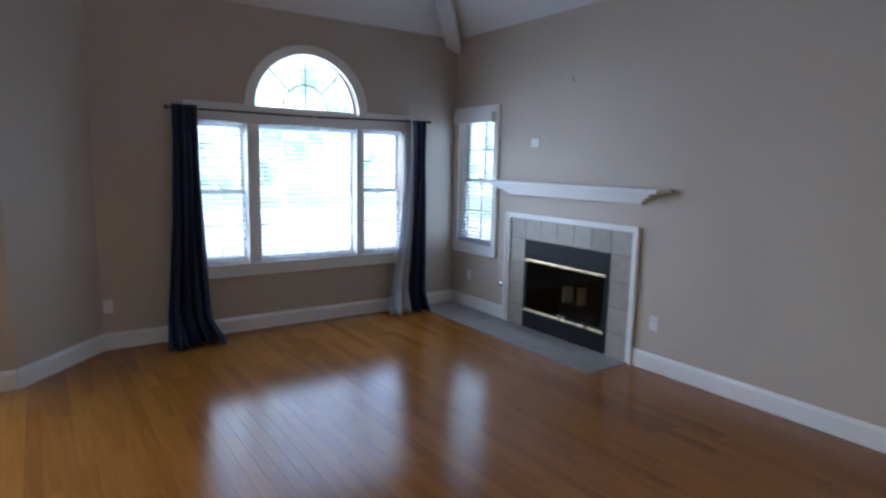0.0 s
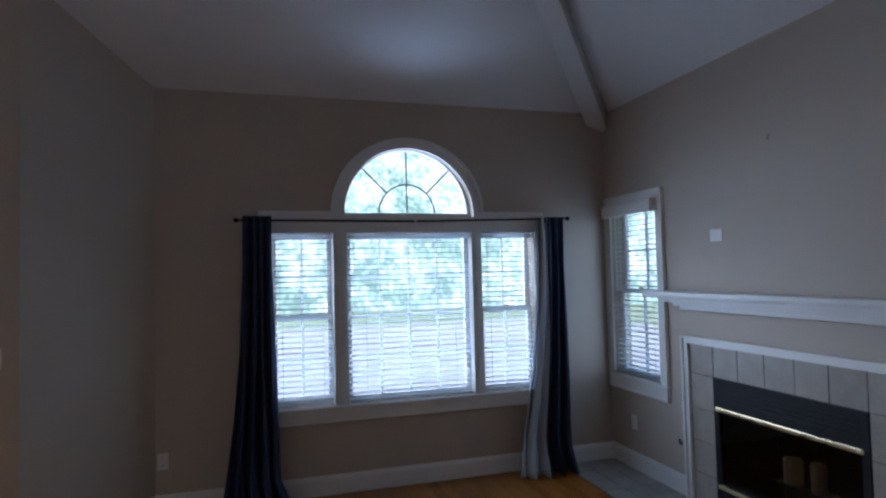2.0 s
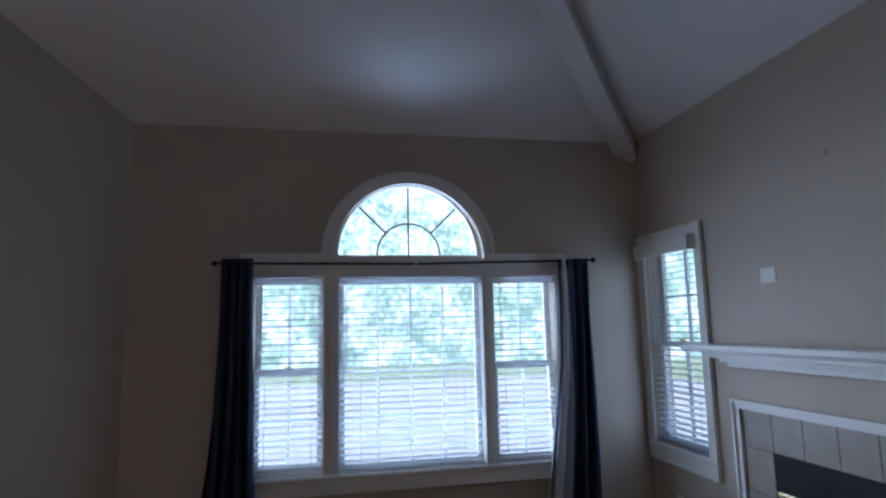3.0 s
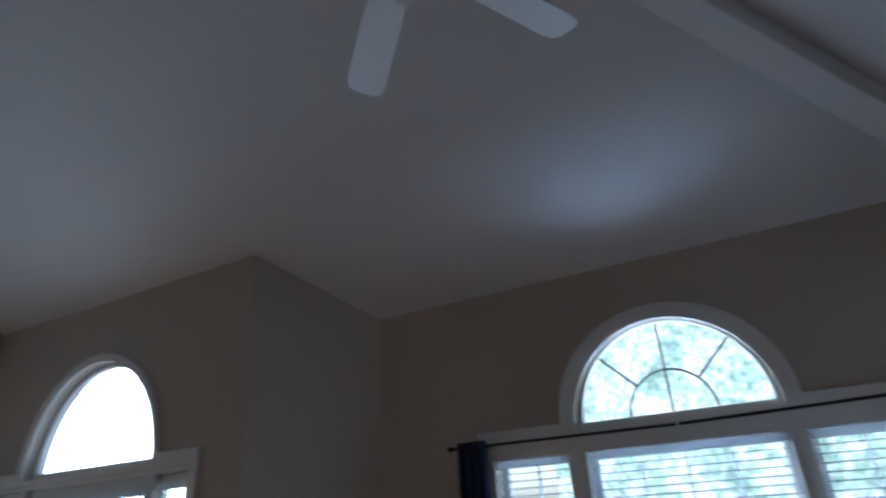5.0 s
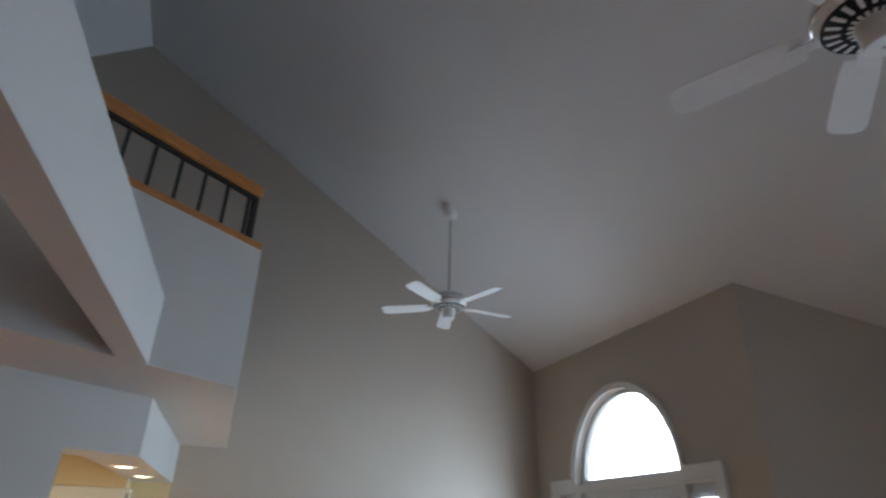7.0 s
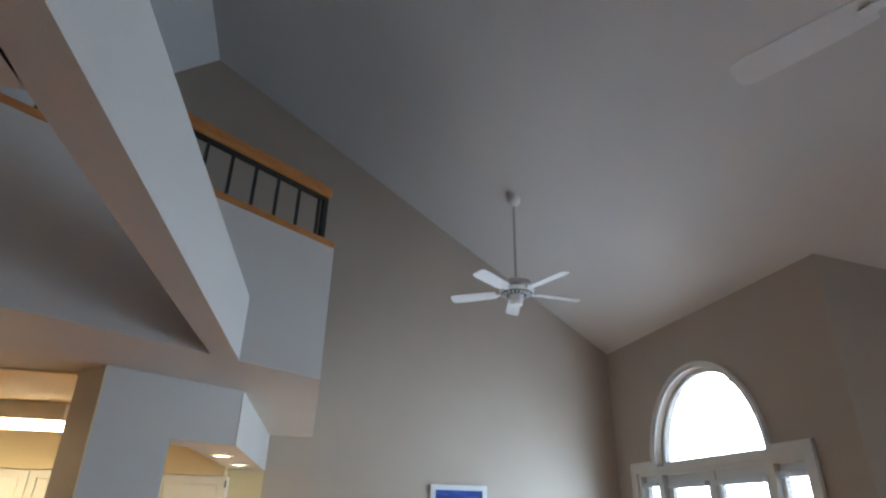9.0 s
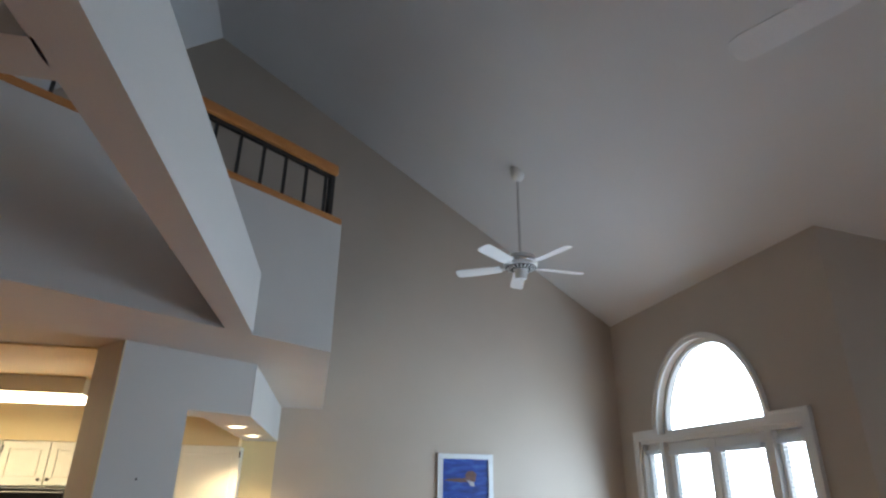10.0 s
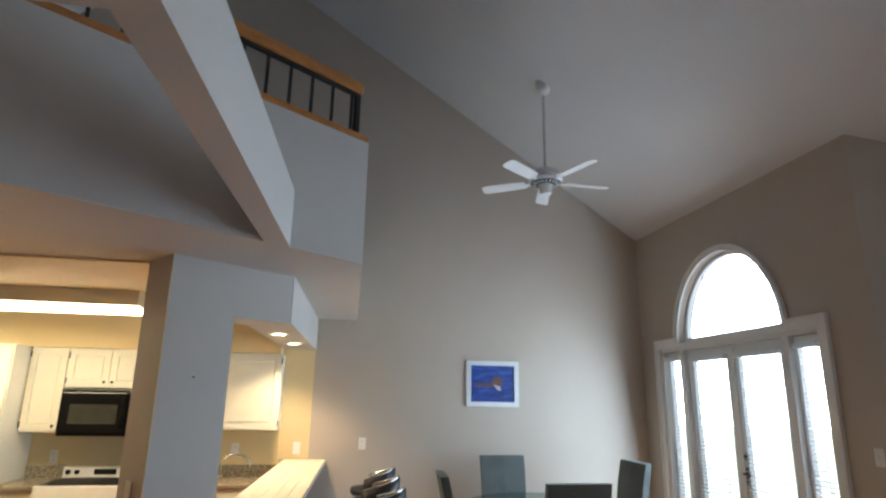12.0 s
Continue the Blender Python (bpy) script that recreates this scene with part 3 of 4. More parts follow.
for k in range(5):
    tile_piece(fb0 + k * tw, fb0 + (k + 1) * tw, 0.935, 1.15)
for s in (-1, 1):
    u0, u1 = (-0.792, fb0) if s < 0 else (fb1, 0.792)
    for v0, v1 in ((0.935, 1.15), (0.69, 0.935), (0.46, 0.69), (0.23, 0.46), (0.0, 0.23)):
        tile_piece(u0, u1, v0, v1)
# firebox: black face with louvred bands, brass rails, smoked doors, logs
fpart("firebox_lining", prism(bmesh.new(), [rect(fb0, fb1, 0.02, 0.935)], 0.50, 0.52, I4), SOOT)
for u in (fb0 + 0.002, fb1 - 0.022):
    fpart("firebox_lining", boxed(u, u + 0.02, 0.02, 0.50, 0.022, 0.918), SOOT)
fpart("firebox_lining", boxed(fb0, fb1, 0.02, 0.50, 0.9, 0.935), SOOT)
fpart("firebox_lining", boxed(fb0, fb1, 0.02, 0.50, 0.0, 0.02), SOOT)
fpart("firebox_face", prism(bmesh.new(), [rect(fb0, fb1, 0.004, 0.935), rect(fb0 + 0.045, fb1 - 0.045, 0.215, 0.715)], -0.02, 0.02, I4), BLACK)
for v in (0.725, 0.2):
    fpart("brass_rail", boxed(fb0 + 0.03, fb1 - 0.03, -0.038, -0.021, v - 0.012, v + 0.014, bevel=0.005), BRASS, "polished brass rail")
for v0, v1 in ((0.76, 0.9), (0.03, 0.17)):
    for k in range(4):
        z = v0 + 0.02 + k * (v1 - v0 - 0.02) / 4
        fpart("louvre", boxed(fb0 + 0.05, fb1 - 0.05, -0.026, -0.021, z, z + 0.016, bevel=0.002), BLACK)
for u0, u1 in ((fb0 + 0.045, -0.003), (0.003, fb1 - 0.045)):
    d = fpart("glass_door", boxed(u0, u1, -0.005, -0.001, 0.215, 0.715), DARKGLASS, "smoked glass fire door")
for u in (-0.03, 0.03):
    fpart("door_knob", lathe(bmesh.new(), [(0.004, 0), (0.004, 0.012), (0.010, 0.016), (0.010, 0.026), (0.004, 0.029)], 12, pose(u, -0.006, 0.235, 90, 0, 0)), BRASS)
grate = fpart("grate", boxed(-0.3, 0.3, 0.12, 0.36, 0.10, 0.12), IRON)
for k in range(6):
    u = -0.27 + k * 0.108
    fpart("grate_bar", boxed(u, u + 0.014, 0.1, 0.4, 0.085, 0.15), IRON)
for (u, y, z, r, hgt) in ((-0.055, 0.12, 0.36, 0.058, 0.15), (0.125, 0.12, 0.36, 0.044, 0.17)):
    bm = lathe(bmesh.new(), [(r * 0.9, 0), (r, 0.01), (r * 0.96, hgt * 0.5), (r, hgt - 0.01), (r * 0.8, hgt)], 20, pose(u, y, z, 0, 0, 0))
    fpart("candle", bm, CREAM, "cream pillar candle")
fpart("candle_shelf", boxed(-0.14, 0.2, 0.06, 0.19, 0.345, 0.36), IRON)
for u in (-0.12, 0.17):
    fpart("shelf_leg", boxed(u, u + 0.012, 0.118, 0.13, 0.151, 0.345), IRON)
fpart("log", tube(bmesh.new(), [(-0.25, 0.26, 0.2), (0.0, 0.24, 0.21), (0.22, 0.27, 0.2)], 0.055, 12), SOOT, "charred log")

mantel = thing("mantel_shelf", (0, -1.885, 1.395), "white stepped moulding mantel shelf on the wall", "mantel")
steps = [(0.055, 0.0, 0.03, 0.85), (0.085, 0.03, 0.055, 0.89), (0.125, 0.055, 0.085, 0.96), (0.15, 0.085, 0.10, 1.0), (0.205, 0.10, 0.135, 1.095)]
for k, (d, z0, z1, hwid) in enumerate(steps):
    bm = boxed(-hwid, hwid, -d, -0.001, z0, z1, bevel=0.006)
    for v in bm.verts:
        v.co = R90 @ v.co
    part("shelf_board" if k == 4 else "moulding", bm, TRIM, mantel)

hearth = tagged(finish("hearth", boxed(-0.53, -0.0005, -2.68, -0.018, -0.005, 0.002), GROUT), "flush hearth of grey-beige stone tiles", "hearth", "", "structure")
for i in range(3):
    for j in range(12):
        x0, y0 = -0.53 + i * 0.1765, -2.68 + j * 0.2218
        part("tile", boxed(x0 + 0.003, x0 + 0.1735, y0 + 0.003, y0 + 0.2188, 0.001, 0.007, bevel=0.0), HEARTH, hearth)

# ---- patio doors ----
door = thing("door_1", (0, YD, 0), "white double patio door with sidelights and arched light above", "door", "", "structure")
CT2 = 2.298                       # top of the straight casing
part("door_casing", prism(bmesh.new(), [[(DL - 0.09, 0), (DL, 0), (DL, DTOP), (DR, DTOP), (DR, 0), (DR + 0.09, 0), (DR + 0.09, CT2), (DX + DRX + 0.056, CT2)] + [q for q in arch_points(DX, DSP, DRX + 0.058, DRZ + 0.058) if q[1] > CT2] + [(DX - DRX - 0.056, CT2), (DL - 0.09, CT2)], arch_points(DX, DSP, DRX, DRZ)], -0.024, -0.001, I4), TRIM, door)
part("arch_moulding", prism(bmesh.new(), [[q for q in arch_points(DX, DSP, DRX + 0.058, DRZ + 0.058) if q[1] > CT2] + [q for q in reversed(arch_points(DX, DSP, DRX + 0.034, DRZ + 0.034)) if q[1] > CT2]], -0.038, -0.0245, I4), TRIM, door)
for x0, x1 in ((DL - 0.09, DX - DRX - 0.058), (DX + DRX + 0.058, DR + 0.09)):
    part("casing_band", boxed(x0, x1, -0.036, -0.0245, CT2 - 0.03, CT2, bevel=0.004), TRIM, door)
for x0, x1 in ((DL - 0.09, DL - 0.062), (DR + 0.062, DR + 0.09)):
    part("casing_band", boxed(x0, x1, -0.036, -0.0245, 0, CT2 - 0.031, bevel=0.004), TRIM, door)
POSTS = ((DL, DL + 0.04), (DX - 0.79, DX - 0.715), (DX + 0.715, DX + 0.79), (DR - 0.04, DR))
for x0, x1 in POSTS:
    part("door_post", boxed(x0, x1, 0.0, 0.13, 0, DTOP, bevel=0.004), TRIM, door)
part("door_head", boxed(DL, DR, 0.001, 0.129, DTOP - 0.035, DTOP), TRIM, door)
part("threshold", boxed(DL, DR, 0.0, 0.14, 0.0, 0.02, bevel=0.003), BRASS, door)
part("arch_frame", prism(bmesh.new(), [arch_points(DX, DSP, DRX, DRZ) + list(reversed(arch_points(DX, DSP + 0.045, DRX - 0.045, DRZ - 0.08)))], 0.07, 0.12, I4), TRIM, door)
part("arch_bottom_rail", boxed(DX - DRX, DX + DRX, 0.068, 0.122, DSP - 0.005, DSP + 0.046), TRIM, door)
for a in (58, 90, 122):
    c, s = math.cos(radians(a)), math.sin(radians(a))
    part("fan_muntin", tube(bmesh.new(), [(DX + 0.3 * c, 0.09, DSP + 0.04 + 0.3 * s), (DX + (DRX - 0.05) * c, 0.09, DSP + 0.04 + (DRZ - 0.09) * s)], 0.0065, 8), DARKLEAD, door)
pane = part("arch_pane", prism(bmesh.new(), [arch_points(DX, DSP + 0.02, DRX - 0.03, DRZ - 0.05)], 0.098, 0.102, I4), GLASS, door)
pane.visible_shadow = False


def glazed_leaf(x0, x1, z0, z1, stile, top, bottom, y, leaf):
    lf = part(leaf, prism(bmesh.new(), [rect(x0, x1, z0, z1), rect(x0 + stile, x1 - stile, z0 + bottom, z1 - top)], y, y + 0.042, I4), TRIM, door)
    part("glazing_bead", prism(bmesh.new(), [rect(x0 + stile - 0.014, x1 - stile + 0.014, z0 + bottom - 0.014, z1 - top + 0.014), rect(x0 + stile, x1 - stile, z0 + bottom, z1 - top)], y - 0.008, y - 0.0005, I4), TRIM, lf)
    g = part("pane", boxed(x0 + stile, x1 - stile, y + 0.026, y + 0.03, z0 + bottom, z1 - top), GLASS, lf)
    g.visible_shadow = False
    return lf


for x0, x1 in ((DX - 0.715, DX - 0.002), (DX + 0.002, DX + 0.715)):
    glazed_leaf(x0, x1, 0.022, DTOP - 0.037, 0.085, 0.11, 0.2, 0.06, "door_leaf")
glazed_leaf(DL + 0.04, DX - 0.79, 0.022, DTOP - 0.037, 0.04, 0.085, 0.2, 0.06, "sidelight")
glazed_leaf(DX + 0.79, DR - 0.04, 0.022, DTOP - 0.037, 0.04, 0.085, 0.2, 0.06, "sidelight")
part("astragal", boxed(DX - 0.027, DX + 0.027, 0.048, 0.059, 0.022, DTOP - 0.037, bevel=0.004), TRIM, door)
for x in (DX + 0.05, ):
    part("deadbolt", lathe(bmesh.new(), [(0.026, 0), (0.026, 0.012), (0.016, 0.02), (0.006, 0.024)], 16, pose(x, 0.058, 1.14, 90, 0, 0)), IRON, door)
    part("door_handle", tube(bmesh.new(), [(x, 0.058, 1.0), (x, 0.01, 1.0), (x + 0.02, 0.002, 1.0), (x + 0.11, 0.004, 0.995)], 0.009, 10), IRON, door, "dark lever handle")
    part("handle_plate", boxed(x - 0.022, x + 0.022, 0.05, 0.0585, 0.9, 1.06, bevel=0.005), IRON, door)
for x0, x1 in ((DX - 0.63, DX - 0.087), (DX + 0.087, DX + 0.63)):
    blind(x0 - 0.02, x1 + 0.02, 0.24, 2.075, pose(0, YD + 0.033, 0), "white mini blind hung on the patio door", pitch=0.036, tilt=1.0, raised=0.0)
for x0, x1 in ((DL + 0.08, DX - 0.83), (DX + 0.83, DR - 0.08)):
    blind(x0 - 0.01, x1 + 0.01, 0.24, 2.1, pose(0, YD + 0.033, 0), "white mini blind hung on the narrow sidelight", pitch=0.036, tilt=1.0)

# ---- loft railing ----
rail = thing("loft_railing", ml @ pose(0, 0.06, LTOP), "oak handrail with black iron balusters on the loft", "railing")
part("base_cap", boxed(0, ll - 0.002, -0.066, 0.07, 0.001, 0.045, bevel=0.006), ORANGE, rail, "stained oak cap board")
part("handrail", boxed(0, ll - 0.04, -0.04, 0.04, 0.365, 0.44, bevel=0.014), ORANGE, rail, "stained oak handrail")
part("under_rail", boxed(0, ll - 0.05, -0.015, 0.015, 0.342, 0.365), IRON, rail)
part("end_post", boxed(ll - 0.085, ll - 0.05, -0.018, 0.018, 0.046, 0.342, bevel=0.003), IRON, rail)
u = ll - 0.115
while u > 0.1:
    part("baluster", boxed(u - 0.008, u + 0.008, -0.008, 0.008, 0.046, 0.342), IRON, rail)
    u -= 0.161
srail = thing("loft_railing", ms @ pose(0, 0.06, LTOP), "oak cap board along the loft return", "railing")
part("base_cap", boxed(0.09, ls - 0.01, -0.062, 0.07, 0.001, 0.045, bevel=0.006), ORANGE, srail)

# ---- ceiling fans ----


def fan(hub, top, turn, blades, label, dark):
    th = thing("ceiling_fan", hub, label, "ceiling fan", "ceiling fans")
    zt = top - hub[2]
    part("downrod", tube(bmesh.new(), [(0, 0, 0.2), (0, 0, zt - 0.02)], 0.0125, 12), CHROME if dark else FANWHITE, th)
    part("canopy", lathe(bmesh.new(), [(0.02, -0.11), (0.055, -0.085), (0.072, -0.04), (0.075, 0.05)], 24, pose(0, 0, zt)), FANWHITE, th, "white canopy", True)
    part("motor_housing", lathe(bmesh.new(), [(0.09, 0.055), (0.155, 0.07), (0.165, 0.1), (0.165, 0.15), (0.14, 0.185), (0.06, 0.21), (0.02, 0.215)], 32), FANWHITE, th, "", True)
    part("rim_band", lathe(bmesh.new(), [(0.166, 0.108), (0.171, 0.112), (0.171, 0.136), (0.166, 0.14)], 32, close=False), CHROME, th, "polished rim band")
    part("vent_plate", lathe(bmesh.new(), [(0.05, 0.046), (0.09, 0.05), (0.15, 0.066), (0.152, 0.07)], 32), BLACK, th, "dark vent ring")
    for k in range(20):
        a = 360 * k / 20
        part("vent_fin", boxed(0.06, 0.148, -0.007, 0.007, 0.036, 0.052, bevel=0.002, m=pose(0, 0, 0.0, 0, -9, a)), FANWHITE, th)
    part("switch_cup", lathe(bmesh.new(), [(0.05, -0.045), (0.055, -0.04), (0.057, 0.0), (0.060, 0.03), (0.058, 0.055)], 28), FANWHITE, th)
    part("cup_screw", lathe(bmesh.new(), [(0.005, -0.05), (0.006, -0.0455)], 12), CHROME, th)
    part("pull_chain", tube(bmesh.new(), [(0.052, 0, 0.02), (0.066, 0, 0.012), (0.067, 0, -0.12)], 0.0015, 6), CHROME, th)
    for k in range(blades):
        m = pose(0, 0, 0.075, 0, 0, turn + 360 * k / blades)
        arm = part("blade_arm", boxed(0.13, 0.24, -0.02, 0.02, -0.004, 0.002, bevel=0.0015, m=m @ pose(0, 0, 0, 6, 0, 0)), FANWHITE, th)
        bm = bmesh.new()
        out = [(0.2, -0.055), (0.2, 0.055), (0.3, 0.064), (0.6, 0.07), (0.645, 0.06), (0.66, 0.035), (0.66, -0.035), (0.645, -0.06), (0.6, -0.07), (0.3, -0.064)]
        prism(bm, [out], 0.003, 0.009, m @ pose(0, 0, 0, 12, 0, 0) @ Matrix(((1, 0, 0, 0), (0, 0, 1, 0), (0, 1, 0, 0), (0, 0, 0, 1))))
        part("blade", bm, FANWHITE, th, "white fan blade")
    return th


F1, F2 = (-2.0, -2.57, 3.2), (-6.12, -2.41, 3.62)
fan(F1, EAVE + SLOPE * 2.58, 62, 5, "white ceiling fan with vented chrome-trimmed motor", True)
fan(F2, EAVE + SLOPE * 2.41, 20, 5, "white ceiling fan on a long rod over the dining table", True)

# ---- wall plates, thermostat and hooks ----


def plate(kind, m, label, category, w=0.075, h=0.12):
    th = thing(kind, m, label, category)
    part("cover_plate", boxed(-w / 2, w / 2, -0.007, -0.0005, -h / 2, h / 2, bevel=0.003), PLASTIC, th)
    if kind == "power_outlet":
        for z in (-0.028, 0.028):
            sock = part("socket", boxed(-0.017, 0.017, -0.0095, -0.007, z - 0.016, z + 0.016, bevel=0.003), PLASTIC, th)
            for x in (-0.006, 0.006):
                part("slot", boxed(x - 0.001, x + 0.001, -0.0102, -0.0095, z - 0.005, z + 0.006), BLACK, sock)
    elif kind == "light_switch":
        part("toggle", boxed(-0.005, 0.005, -0.018, -0.007, -0.004, 0.012, bevel=0.002), PLASTIC, th)
    return th


plate("power_outlet", pose(-3.732, 0, 0.389), "white wall outlet near the corner", "outlet")
plate("light_switch", pose(-4.519, YD, 1.271), "white light switch beside the patio doors", "switch")
plate("power_outlet", pose(0, -0.335, 0.397, 0, 0, -90), "white wall outlet below the small window", "outlet")
plate("power_outlet", pose(0, -2.897, 0.41, 0, 0, -90), "white wall outlet beside the fireplace", "outlet")
plate("blank_cover", pose(0, -1.38, 1.925, 0, 0, -90), "white blank cable cover above the mantel", "wall plate", 0.115, 0.085)
plate("power_outlet", pose(XG, -4.011, 1.133, 0, 0, 90), "white wall plate with a plug, gable wall", "outlet")
hook = thing("wall_hook", pose(0, -1.858, 2.505, 0, 0, -90), "small grey metal picture hook above the mantel", "hook")
part("hook_plate", boxed(-0.006, 0.006, -0.004, -0.0005, -0.02, 0.02, bevel=0.001), CHROME, hook)
part("hook_tip", tube(bmesh.new(), [(0, -0.004, -0.016), (0, -0.016, -0.02), (0, -0.02, -0.008)], 0.003, 8), CHROME, hook)
valve = thing("gas_key_valve", pose(0, -0.922, 0.388, 0, 0, -90), "small round gas key valve beside the fireplace", "valve")
part("rosette", lathe(bmesh.new(), [(0.028, 0.0005), (0.028, 0.006), (0.016, 0.01), (0.008, 0.01)], 20, pose(0, 0, 0, 90, 0, 0)), CHROME, valve)
part("keyhole", lathe(bmesh.new(), [(0.011, 0.0102), (0.011, 0.013)], 14, pose(0, 0, 0, 90, 0, 0)), BLACK, valve)

# ---- picture ----


def painting_material():
    m, n, l, p = nodes("lake_painting")
    tc, sep = n.new("ShaderNodeTexCoord"), n.new("ShaderNodeSeparateXYZ")
    l.new(tc.outputs["Object"], sep.inputs[0])
    no = n.new("ShaderNodeTexNoise")
    no.inputs["Scale"].default_value, no.inputs["Detail"].default_value = 9, 5
    mp = n.new("ShaderNodeMapping")
    mp.inputs["Scale"].default_value = (0.6, 1, 2.2)
    l.new(tc.outputs["Object"], mp.inputs["Vector"])
    l.new(mp.outputs["Vector"], no.inputs["Vector"])
    ramp = n.new("ShaderNodeValToRGB")
    e = ramp.color_ramp.elements
    e[0].position, e[0].color = 0.3, (0.006, 0.02, 0.12, 1)
    e[1].position, e[1].color = 0.72, (0.05, 0.14, 0.42, 1)
    e.new(0.52).color = (0.015, 0.05, 0.28, 1)
    l.new(no.outputs["Fac"], ramp.inputs["Fac"])
    l.new(ramp.outputs["Color"], p.inputs["Base Color"])
    p.inputs["Roughness"].default_value = 0.35
    return m


RUST = surface("rust_paint", (0.08, 0.035, 0.03), (0.18, 0.09, 0.065), 0.5, 30, 90, 0.0)
PALE = surface("pale_paint", (0.40, 0.40, 0.45), (0.55, 0.52, 0.5), 0.5, 30, 90, 0.0)
pic = thing("framed_picture", pose(XG, -2.57, 1.786, 0, 0, 90), "white framed blue painting of a boat house by water", "picture")
pw, ph = 0.306, 0.252
part("frame", prism(bmesh.new(), [rect(-pw, pw, -ph, ph), rect(-pw + 0.05, pw - 0.05, -ph + 0.05, ph - 0.05)], -0.028, -0.001, I4), FRAMEWHITE, pic)
part("frame_lip", prism(bmesh.new(), [rect(-pw + 0.036, pw - 0.036, -ph + 0.036, ph - 0.036), rect(-pw + 0.052, pw - 0.052, -ph + 0.052, ph - 0.052)], -0.033, -0.0285, I4), FRAMEWHITE, pic)
part("canvas", boxed(-pw + 0.05, pw - 0.05, -0.014, -0.002, -ph + 0.05, ph - 0.05), painting_material(), pic)
part("painted_shore", prism(bmesh.new(), [[(-0.24, -0.02), (-0.05, -0.035), (0.1, -0.03), (0.12, 0.0), (0.02, 0.012), (-0.1, 0.005), (-0.2, 0.0)]], -0.0155, -0.0142, I4), RUST, pic)
part("painted_house", prism(bmesh.new(), [[(0.0, 0.012), (0.11, 0.0), (0.12, 0.05), (0.075, 0.085), (0.06, 0.075), (0.03, 0.08), (-0.005, 0.045)]], -0.0158, -0.0145, I4), RUST, pic)
part("painted_boat", prism(bmesh.new(), [[(0.01, -0.01), (0.06, -0.07), (0.1, -0.075), (0.09, -0.03), (0.05, -0.02)]], -0.0162, -0.0145, I4), PALE, pic)

# ---- breakfast bar and stools ----
bar = thing("breakfast_bar", pose(XG, -4.605, 0.93, 0, 0, -3.0), "cream painted board breakfast bar top", "counter")
for k in range(5):
    y = -0.205 + k * 0.082
    part("board", boxed(0.02, 2.75, y + 0.002, y + 0.080, 0.003, 0.045, bevel=0.003), BARTOP, bar)
part("edge_strip", boxed(0.02, 2.75, 0.2055, 0.221, 0.0, 0.046, bevel=0.003), BARTOP, bar)
for x in (0.5, 1.4, 2.3):
    br = bmesh.new()
    prism(br, [[(-0.005, -0.22), (0.03, -0.22), (0.17, -0.04), (0.17, 0.0), (-0.005, 0.0)]], x, x + 0.035, Matrix(((0, 1, 0, 0), (1, 0, 0, 0), (0, 0, 1, 0), (0, 0, 0, 1))))
    part("bracket", br, TRIM, bar)


def stool(m, label):
    th = thing("bar_stool", m, label, "stool", "stools at the bar")
    part("foot_plate", lathe(bmesh.new(), [(0.2, 0), (0.2, 0.008), (0.05, 0.03), (0.03, 0.05)], 32), CHROME, th, "", True)
    part("column", tube(bmesh.new(), [(0, 0, 0.04), (0, 0, 0.74)], 0.028, 16), CHROME, th)
    part("footrest", tube(bmesh.new(), [(0.13 * math.cos(a), 0.13 * math.sin(a), 0.28) for a in [2 * math.pi * k / 20 for k in range(21)]], 0.011, 8), CHROME, th)
    part("seat", lathe(bmesh.new(), [(0.12, 0.735), (0.19, 0.74), (0.205, 0.77), (0.195, 0.80), (0.1, 0.815), (0.0, 0.81)], 32), LEATHER, th, "black vinyl seat", True)
    bm, tr = bmesh.new(), []
    inner, outer = [], []
    for k in range(17):
        a = radians(-105 + 210 * k / 16)
        h = 0.98 - 0.10 * abs(k - 8) / 8
        for r, lst in ((0.185, inner), (0.215, outer)):
            lst.append([bm.verts.new((r * math.cos(a), r * math.sin(a), z)) for z in (0.78, (0.78 + h) / 2, h)])
        tr.append((0.2 * math.cos(a), 0.2 * math.sin(a), h + 0.006))
    for k in range(16):
        for j in range(2):
            bm.faces.new((inner[k][j], inner[k + 1][j], inner[k + 1][j + 1], inner[k][j + 1]))
            bm.faces.new((outer[k][j], outer[k][j + 1], outer[k + 1][j + 1], outer[k + 1][j]))
        bm.faces.new((inner[k][2], inner[k + 1][2], outer[k + 1][2], outer[k][2]))
        bm.faces.new((inner[k][0], outer[k][0], outer[k + 1][0], inner[k + 1][0]))
    for k in (0, 16):
        for j in range(2):
            bm.faces.new((inner[k][j], inner[k][j + 1], outer[k][j + 1], outer[k][j]))
    part("backrest", bm, LEATHER, th, "black vinyl curved backrest", True)
    part("back_trim", tube(bmesh.new(), tr, 0.007, 8), CHROME, th, "chrome tube round the back")
    return th


st = stool(pose(-5.5, -4.0, 0, 0, 0, 70), "black vinyl and chrome swivel bar stool")
copy_thing(st, pose(-6.15, -3.97, 0, 0, 0, 75))
copy_thing(st, pose(-6.82, -3.94, 0, 0, 0, 80))

# ---- dining set ----


